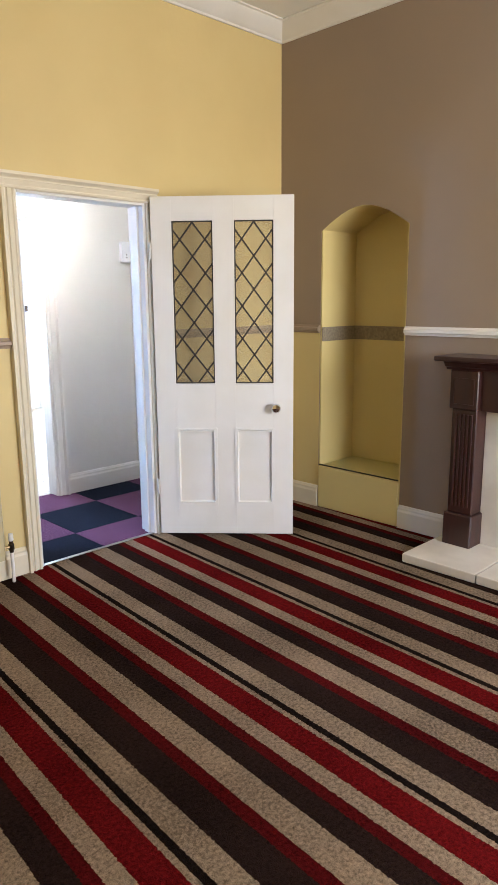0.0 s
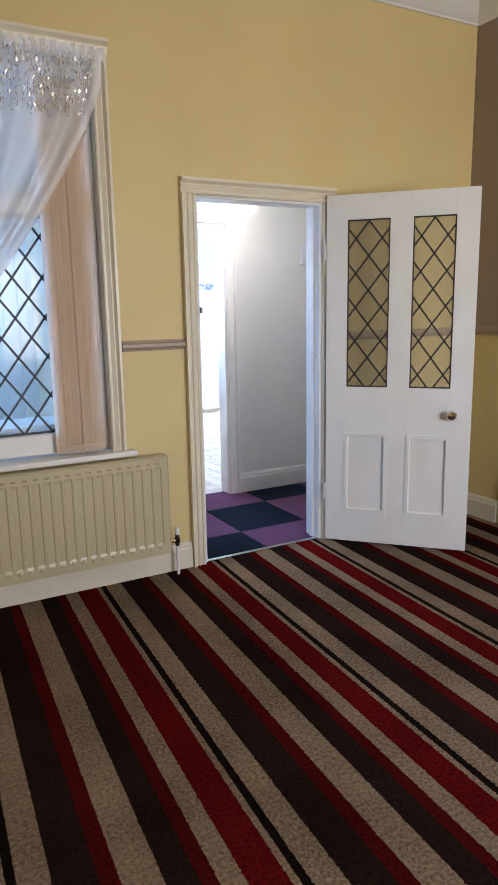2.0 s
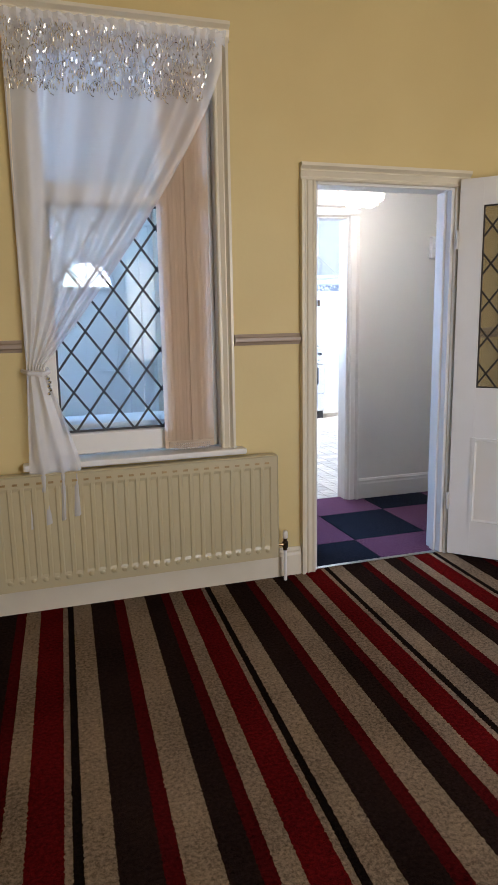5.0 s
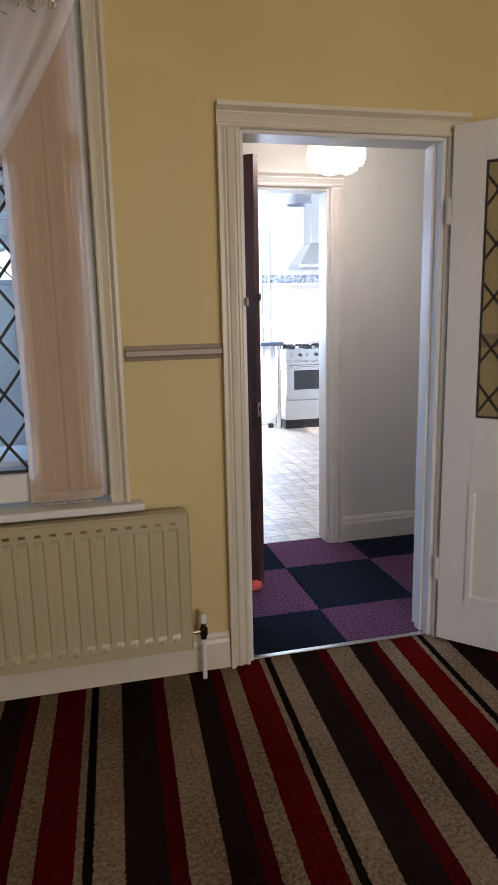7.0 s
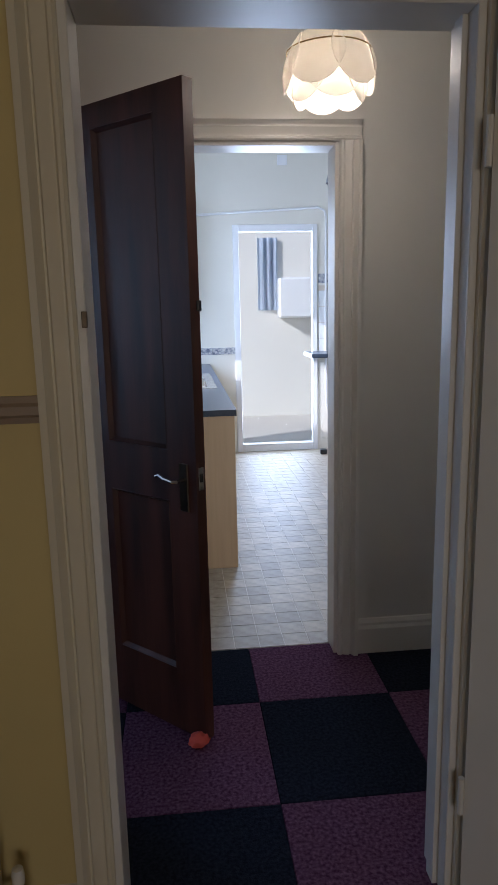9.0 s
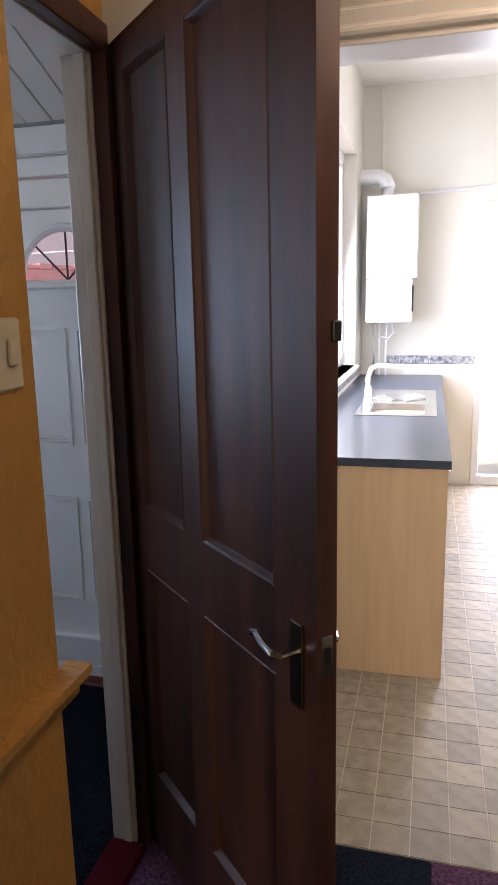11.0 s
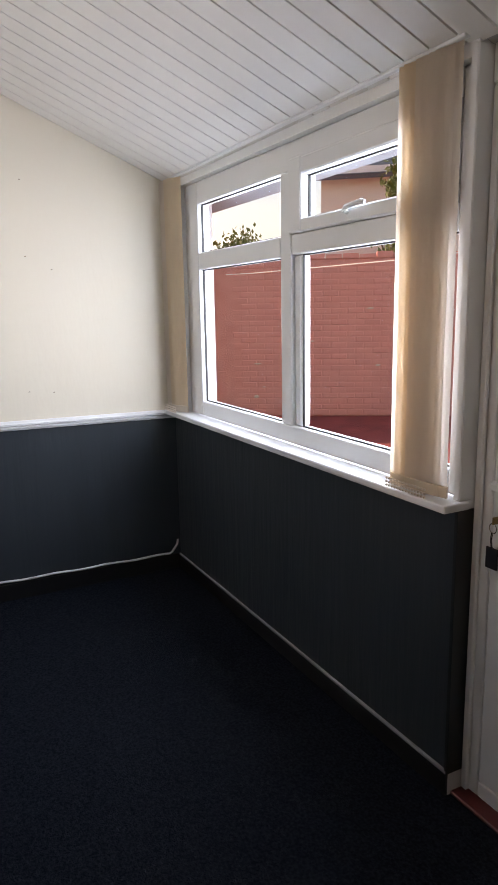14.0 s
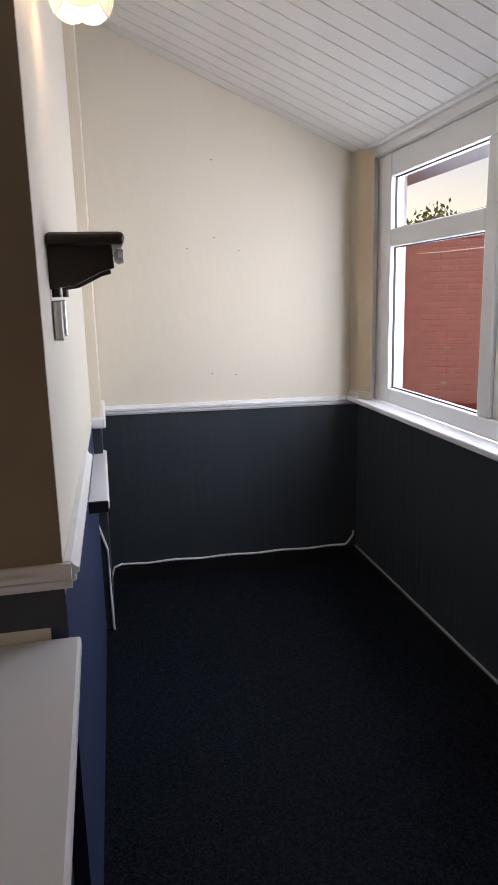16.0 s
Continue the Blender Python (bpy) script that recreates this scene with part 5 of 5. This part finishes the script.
def tree(name, label, at, height, spread, seed, leaves=1500):
    rnd = random.Random(seed)
    tr = thing(name, label, "tree", pose(*at))
    bm = bmesh.new()
    rod_into(bm, (0, 0, 0), (0.05, 0, height * 0.6), 0.10, 8, 0.05)
    for k in range(9):
        a, z = rnd.uniform(0, 6.28), rnd.uniform(0.3, 0.6) * height
        rod_into(bm, (0.03, 0, z), (spread * 0.7 * math.cos(a), spread * 0.7 * math.sin(a), z + rnd.uniform(0.2, 0.4) * height), 0.035, 6, 0.01)
    part("trunk", bm, BARK, tr)
    bm = bmesh.new()
    clumps = [(rnd.uniform(0, 6.28), spread * rnd.uniform(0.1, 0.85), height * rnd.uniform(0.45, 1.0), rnd.uniform(0.18, 0.42) * spread) for _ in range(26)]
    for k in range(leaves):
        a, r, z, s = clumps[rnd.randrange(len(clumps))]
        r *= 1.35 - z / height
        c = Vector((r * math.cos(a), r * math.sin(a), z)) + Vector((rnd.gauss(0, s), rnd.gauss(0, s), rnd.gauss(0, s))) * 0.6
        m = Matrix.Translation(c) @ Euler((rnd.uniform(0, 6), rnd.uniform(0, 6), rnd.uniform(0, 6))).to_matrix().to_4x4()
        q = 0.055 * rnd.uniform(0.7, 1.5)
        vs = [bm.verts.new(m @ Vector(v)) for v in ((-q, 0, 0), (0, -q * 0.5, 0), (q, 0, 0), (0, q * 0.5, 0.01))]
        bm.faces.new(vs)
    tagged(part("crown", bm, LEAF, tr), kind="stuff")
    return tr


tree("tree", "yellow-green leafy tree behind the yard wall", (-10.05, 8.77, -0.1), 3.9, 0.50, 3)
tree("tree", "dark green bushy tree behind the yard wall", (-14.4, 7.8, -0.1), 2.9, 1.0, 5, 2500)
tree("tree", "green bush just over the yard wall", (-8.8, 7.9, -0.1), 2.75, 0.8, 8)

# ---- kitchen ----
def cabinet(name, label, x0, x1, y0, y1, doors=0, group=""):
    cab = thing(name, label, "cabinet", group=group)
    part("body", box((x0, y0, 0.12), (x1, y1, 0.835), 0.002), BEECH, cab)
    part("plinth", box((x0 + 0.02, y0 + 0.01, 0.0), (x1 - 0.05, y1 - 0.01, 0.12), 0.001), BEECH, cab)
    d = part("door", box((x1, y0 + 0.003, 0.13), (x1 + 0.019, y1 - 0.003, 0.69), 0.003), BEECH, cab)
    part("handle", tube([(x1 + 0.018, y1 - 0.06, 0.52), (x1 + 0.045, y1 - 0.06, 0.53), (x1 + 0.045, y1 - 0.06, 0.62), (x1 + 0.018, y1 - 0.06, 0.63)], 0.005), CHROME, d, "chrome bow handle")
    w = part("drawer", box((x1, y0 + 0.003, 0.70), (x1 + 0.019, y1 - 0.003, 0.83), 0.003), BEECH, cab)
    part("handle", tube([(x1 + 0.018, (y0 + y1) / 2 - 0.05, 0.765), (x1 + 0.045, (y0 + y1) / 2 - 0.05, 0.765), (x1 + 0.045, (y0 + y1) / 2 + 0.05, 0.765), (x1 + 0.018, (y0 + y1) / 2 + 0.05, 0.765)], 0.005), CHROME, w, "chrome bow handle")
    return cab


ys = [2.20, 2.80, 3.40, 4.00, 4.60, 5.20]
for a, b in zip(ys, ys[1:]):
    cabinet("base_cabinet", "beech laminate base cabinet under the sink worktop", KX0 + 0.005, 0.41, a + 0.001, b - 0.001, group="kitchen base cabinets")
solid("end_panel", box((KX0 + 0.004, 2.180, 0.0), (0.445, 2.199, 0.835), 0.001), BEECH, "beech laminate end panel", "panel")
SX0, SX1, SY0, SY1 = 0.0, 0.41, 3.15, 4.20
bm = wall_bm("x", 0, 0.032, KX0 + 0.002 - 0.0, 0.455, 2.17, 5.205, [(SX0 + 0.02, SX1 - 0.02, SY0 + 0.02, SY1 - 0.02)])
for v in bm.verts:
    v.co = Vector((v.co.y, v.co.z, 0.836 + v.co.x))
solid("worktop", bm, WORKTOP, "dark blue-grey laminate worktop with rounded edge", "worktop")
sink = thing("sink", "stainless steel inset sink with a round drainer", "sink")
bm = wall_bm("x", 0, 0.004, SX0, SX1, SY0, SY1, [(SX0 + 0.07, SX1 - 0.06, SY0 + 0.08, SY0 + 0.42)])
for v in bm.verts:
    v.co = Vector((v.co.y, v.co.z, 0.8685 + v.co.x))
part("rim", bm, STEEL, sink)
bm = bmesh.new()
bx0, bx1, by0, by1 = SX0 + 0.07, SX1 - 0.06, SY0 + 0.08, SY0 + 0.42
top = [bm.verts.new(v) for v in ((bx0, by0, 0.871), (bx1, by0, 0.871), (bx1, by1, 0.871), (bx0, by1, 0.871))]
low = [bm.verts.new(v) for v in ((bx0 + 0.03, by0 + 0.03, 0.72), (bx1 - 0.03, by0 + 0.03, 0.72), (bx1 - 0.03, by1 - 0.03, 0.72), (bx0 + 0.03, by1 - 0.03, 0.72))]
for i in range(4):
    bm.faces.new((top[i], top[(i + 1) % 4], low[(i + 1) % 4], low[i]))
bm.faces.new(low)
part("bowl", bm, STEEL, sink)
bm = bmesh.new()
for k in range(11):
    a = radians(-75 + 15 * k)
    c = Vector((0.20, SY0 + 0.50, 0.873))
    rod_into(bm, c + Vector((math.sin(a) * 0.04, math.cos(a) * 0.05, 0)), c + Vector((math.sin(a) * 0.155, math.cos(a) * 0.40, 0)), 0.006, 6)
part("drainer_rib", bm, STEEL, sink)
tap = thing("tap", "white enamelled mixer tap", "tap")
part("body", lathe([(0.001, 0.10), (0.018, 0.098), (0.020, 0.06), (0.024, 0.03), (0.026, 0.0)], pose(0.035, 3.55, 0.872)), UPVC, tap, smooth=True)
part("spout", tube([(0.035, 3.55, 0.95), (0.035, 3.555, 1.02), (0.05, 3.56, 1.07), (0.085, 3.57, 1.085), (0.16, 3.58, 1.082), (0.225, 3.585, 1.080), (0.24, 3.59, 1.062)], 0.013, 10), UPVC, tap, smooth=True)
part("lever", tube([(0.035, 3.55, 0.975), (0.02, 3.62, 1.0), (0.018, 3.68, 1.005)], 0.008), UPVC, tap, smooth=True)
for x in range(0, 6):
    w = 0.115
    solid("border_tile", box((0.02 + x * w, KY1 - 0.008, 0.955), (0.02 + x * w + w - 0.003, KY1 - 0.001, 1.02), 0.002), BORDER, "blue and white patterned border tile", "tile", group="border tiles over the worktop")
for k in range(24):
    solid("border_tile", box((KX0 + 0.001, 2.40 + k * 0.115, 0.900), (KX0 + 0.008, 2.40 + k * 0.115 + 0.112, 0.965), 0.002), BORDER, "blue and white patterned border tile", "tile", group="border tiles by the window")
boiler = thing("boiler", "white wall-hung gas boiler with flue", "boiler")
part("casing", box((-0.105, 4.86, 1.60), (0.256, 5.205, 2.18), 0.010, segments=2), UPVC, boiler)
part("lower_casing", box((-0.105, 4.86, 1.285), (0.225, 5.205, 1.598), 0.010, segments=2), UPVC, boiler)
part("control", box((0.2255, 4.90, 1.36), (0.236, 4.94, 1.55), 0.002), BLACK, boiler)
part("flue", tube([(0.03, 5.05, 2.18), (0.03, 5.05, 2.26), (0.01, 5.05, 2.31), (-0.04, 5.05, 2.335), (-0.168, 5.05, 2.335)], 0.055, 14), UPVC, boiler, "white flue elbow", True)
for k, x in enumerate((-0.06, -0.02, 0.03)):
    part("pipe", tube([(x, 5.1, 1.285), (x, 5.1, 1.10), (x, 5.12, 0.872)], 0.008), UPVC if k else CHROME, boiler)
part("pipe", tube([(0.07, 5.1, 1.285), (0.09, 5.08, 1.20), (0.05, 5.08, 1.16), (-0.02, 5.09, 1.17)], 0.008), UPVC, boiler)
solid("pipe", tube([(0.26, 5.195, 2.22), (1.50, 5.195, 2.285), (1.56, 5.195, 2.26), (1.575, 5.195, 2.20), (1.575, 5.195, 0.45), (1.60, 5.195, 0.40), (1.68, 5.195, 0.40)], 0.011), UPVC, "white painted pipe on the end wall", "pipe", smooth=True)
solid("pipe", tube([(-0.02, 5.19, 2.30), (-0.02, 5.19, 2.98)], 0.012), KITCHEN, "cream painted riser pipe", "pipe", smooth=True)
solid("wall_switch", box((1.125, 5.195, 2.655), (1.215, 5.209, 2.745), 0.004), UPVC, "white plastic wall box", "switch")

# glazed kitchen door
kd = thing("door_4", "white plastic fully glazed kitchen door", "door", kind="structure")
for lo, hi in (((0.701, 0.0), (0.755, 2.139)), ((1.445, 0.0), (1.494, 2.139)), ((0.755, 2.075), (1.445, 2.139)), ((0.755, 0.0), (1.445, 0.075))):
    part("frame", box((lo[0], KY1 - 0.02, lo[1]), (hi[0], KY1 + 0.05, hi[1]), 0.006, segments=2), UPVC, kd)
p = part("pane", box((0.755, KY1 + 0.01, 0.075), (1.445, KY1 + 0.014, 2.075), 0), GLASS, kd)
p.visible_shadow = False
solid("ground", box((-4, KY1 + 0.15, -0.38), (8, 14, -0.03), 0), STONE_BACK, "pale concrete rear yard", "ground", "structure")
solid("rear_wall", box((-0.5, 7.6, -0.1), (8, 7.8, 3.0), 0), CEILING, "white rendered rear wall", "wall", "structure")
towel = bmesh.new()
prev = None
for k in range(15):
    pair = [towel.verts.new((1.20 + k * 0.018, 7.57 + 0.02 * math.sin(k * 1.3), z)) for z in (1.35, 2.25)]
    if prev:
        towel.faces.new((prev[0], pair[0], pair[1], prev[1]))
    prev = pair
bmesh.ops.solidify(towel, geom=towel.faces[:], thickness=0.006)
solid("towel", towel, BLUE_CLOTH, "pale blue towel hanging beyond the glazed door", "towel", smooth=True)
solid("wall_box", box((1.45, 7.38, 1.25), (1.95, 7.60, 1.75), 0.02), UPVC, "white box on the rear wall", "box")

# cooker end
part("tiling_back", box((1.50, KY1 - 0.004, 0.90), (KX1, KY1 - 0.0005, 1.58), 0), JOINT, bpy.data.objects["wall_kitchen_end"])
tm = finish("wall_tile", box((0, -0.010, 0), (0.197, -0.003, 0.147), 0.002), TILED)
for i in range(6):
    for j in range(4):
        ob = new("wall_tile", tm)
        ob.parent = bpy.data.objects["wall_kitchen_end"]
        ob.location = (1.505 + i * 0.20, KY1, 0.935 + j * 0.15)
for k in range(10):
    solid("border_tile", box((1.505 + k * 0.115, KY1 - 0.010, 1.602), (1.505 + k * 0.115 + 0.112, KY1 - 0.001, 1.688), 0.002), BORDER, "blue and white patterned border tile", "tile", group="border tiles over the cooker")
bt = solid("breakfast_shelf", box((1.36, 4.80, 0.925), (1.62, 5.205, 0.962), 0.006), WORKTOP, "short dark worktop on a chrome leg", "worktop")
part("leg", rod((1.575, 4.86, 0.0), (1.575, 4.86, 0.925), 0.028, 16), CHROME, bt, "chrome tube leg", True)
cooker = thing("cooker", "stainless steel range cooker with gas hob", "cooker")
cx0, cx1, cy0 = 1.63, 2.23, 4.76
part("body", box((cx0, cy0 + 0.02, 0.10), (cx1, 5.19, 0.88), 0.004), STEEL, cooker)
part("plinth", box((cx0 + 0.004, cy0 + 0.05, 0.0), (cx1 - 0.004, 5.18, 0.10), 0.002), BLACK, cooker, "black plinth")
part("control_panel", box((cx0, cy0, 0.755), (cx1, cy0 + 0.02, 0.88), 0.004), STEEL, cooker)
for k in range(6):
    part("knob", rod((cx0 + 0.07 + k * 0.092, cy0, 0.82), (cx0 + 0.07 + k * 0.092, cy0 - 0.03, 0.82), 0.020, 14, 0.016), BLACK if k % 2 else STEEL, cooker)
od = part("oven_door", box((cx0 + 0.003, cy0 - 0.006, 0.33), (cx1 - 0.003, cy0 + 0.02, 0.745), 0.004), STEEL, cooker)
part("oven_window", box((cx0 + 0.09, cy0 - 0.009, 0.44), (cx1 - 0.09, cy0 - 0.005, 0.65), 0.002), BLACK, od, "dark oven glass")
part("oven_handle", tube([(cx0 + 0.05, cy0, 0.70), (cx0 + 0.05, cy0 - 0.05, 0.70), (cx1 - 0.05, cy0 - 0.05, 0.70), (cx1 - 0.05, cy0, 0.70)], 0.010), STEEL, od)
part("drawer", box((cx0 + 0.003, cy0 - 0.004, 0.105), (cx1 - 0.003, cy0 + 0.02, 0.32), 0.004), STEEL, cooker)
bm = bmesh.new()
for i in range(3):
    for j in range(2):
        x, y = cx0 + 0.11 + i * 0.19, cy0 + 0.13 + j * 0.2
        box_into(bm, (x - 0.08, y - 0.006, 0.905), (x + 0.08, y + 0.006, 0.918))
        box_into(bm, (x - 0.006, y - 0.08, 0.905), (x + 0.006, y + 0.08, 0.918))
        rod_into(bm, (x, y, 0.878), (x, y, 0.905), 0.04, 12)
part("pan_support", bm, BLACK, cooker, "black cast pan supports")
hx0, hx1 = cx0 + 0.18, cx1 + 0.18
hood = thing("cooker_hood", "stainless steel chimney hood over the cooker", "hood", pose(0, 0, 0.085))
bm = bmesh.new()
lo = [bm.verts.new(v) for v in ((hx0, 4.78, 1.70), (hx1, 4.78, 1.70), (hx1, 5.20, 1.70), (hx0, 5.20, 1.70))]
hi = [bm.verts.new(v) for v in ((hx0 + 0.18, 4.96, 1.93), (hx1 - 0.18, 4.96, 1.93), (hx1 - 0.18, 5.20, 1.93), (hx0 + 0.18, 5.20, 1.93))]
for i in range(4):
    bm.faces.new((lo[i], lo[(i + 1) % 4], hi[(i + 1) % 4], hi[i]))
bm.faces.new(lo)
part("canopy", bm, STEEL, hood)
part("rim", box((hx0 - 0.003, 4.777, 1.66), (hx1 + 0.003, 5.20, 1.70), 0.004), STEEL, hood)
part("chimney", box((hx0 + 0.18, 4.96, 1.93), (hx1 - 0.18, 5.20, 2.91), 0.003), STEEL, hood)
pend = thing("pendant_lamp", "white enamel dome pendant lamp", "lamp", pose(1.215, 3.03, 2.13) @ Matrix.Scale(0.76, 4))
part("shade", lathe([(0.135, 0.0), (0.132, 0.03), (0.115, 0.075), (0.075, 0.11), (0.035, 0.125), (0.032, 0.20), (0.02, 0.215), (0.001, 0.22)]), GREY, pend, "pale grey dome shade", True)
part("cord", rod((0, 0, 0.21), (0, 0, 1.14), 0.005), UPVC, pend)
solid("plug", box((1.47, 4.92, 0.0), (1.53, 4.98, 0.05), 0.01, segments=2), BLACK, "black plug lying on the floor", "plug")

# kitchen window
kw = thing("window_3", "white kitchen window over the sink", "window", kind="structure")
for lo, hi in (((2.70, 0.98), (2.77, 2.45)), ((4.71, 0.98), (4.78, 2.45)), ((2.77, 2.38), (4.71, 2.45)), ((2.77, 0.98), (4.71, 1.05)), ((3.70, 1.05), (3.78, 2.38))):
    part("frame", box((KX0 - 0.15, lo[0], lo[1]), (KX0 - 0.09, hi[0], hi[1]), 0.006), UPVC, kw)
for a, b in ((2.77, 3.70), (3.78, 4.71)):
    p = part("pane", box((KX0 - 0.122, a, 1.05), (KX0 - 0.118, b, 2.38), 0), GLASS, kw)
    p.visible_shadow = False
solid("window_sill", box((KX0 - 0.10, 2.66, 0.955), (KX0 + 0.03, 4.82, 0.98), 0.005), UPVC, "white kitchen window sill", "window sill", "structure")

# vinyl squares of the kitchen floor
SQ = 0.105
vm = finish("vinyl_square", box((0.0015, 0.0015, -0.010), (SQ - 0.0015, SQ - 0.0015, -0.0005), 0), VINYL)
floor_ob = bpy.data.objects["floor_kitchen"]
rest = bmesh.new()
for i in range(28):
    for j in range(38):
        x, y = KX0 + i * SQ, 1.276 + j * SQ
        if x > KX1 - 0.1 or y > KY1 - 0.08:
            continue
        if 5 <= i <= 17 and j < 23:
            ob = new("vinyl_square", vm)
            ob.parent = floor_ob
            ob.location = (x, y, 0)
        else:
            box_into(rest, (x + 0.0015, y + 0.0015, -0.010), (x + SQ - 0.0015, y + SQ - 0.0015, -0.0005))
tagged(part("vinyl_rest", rest, VINYL, floor_ob), kind="stuff")
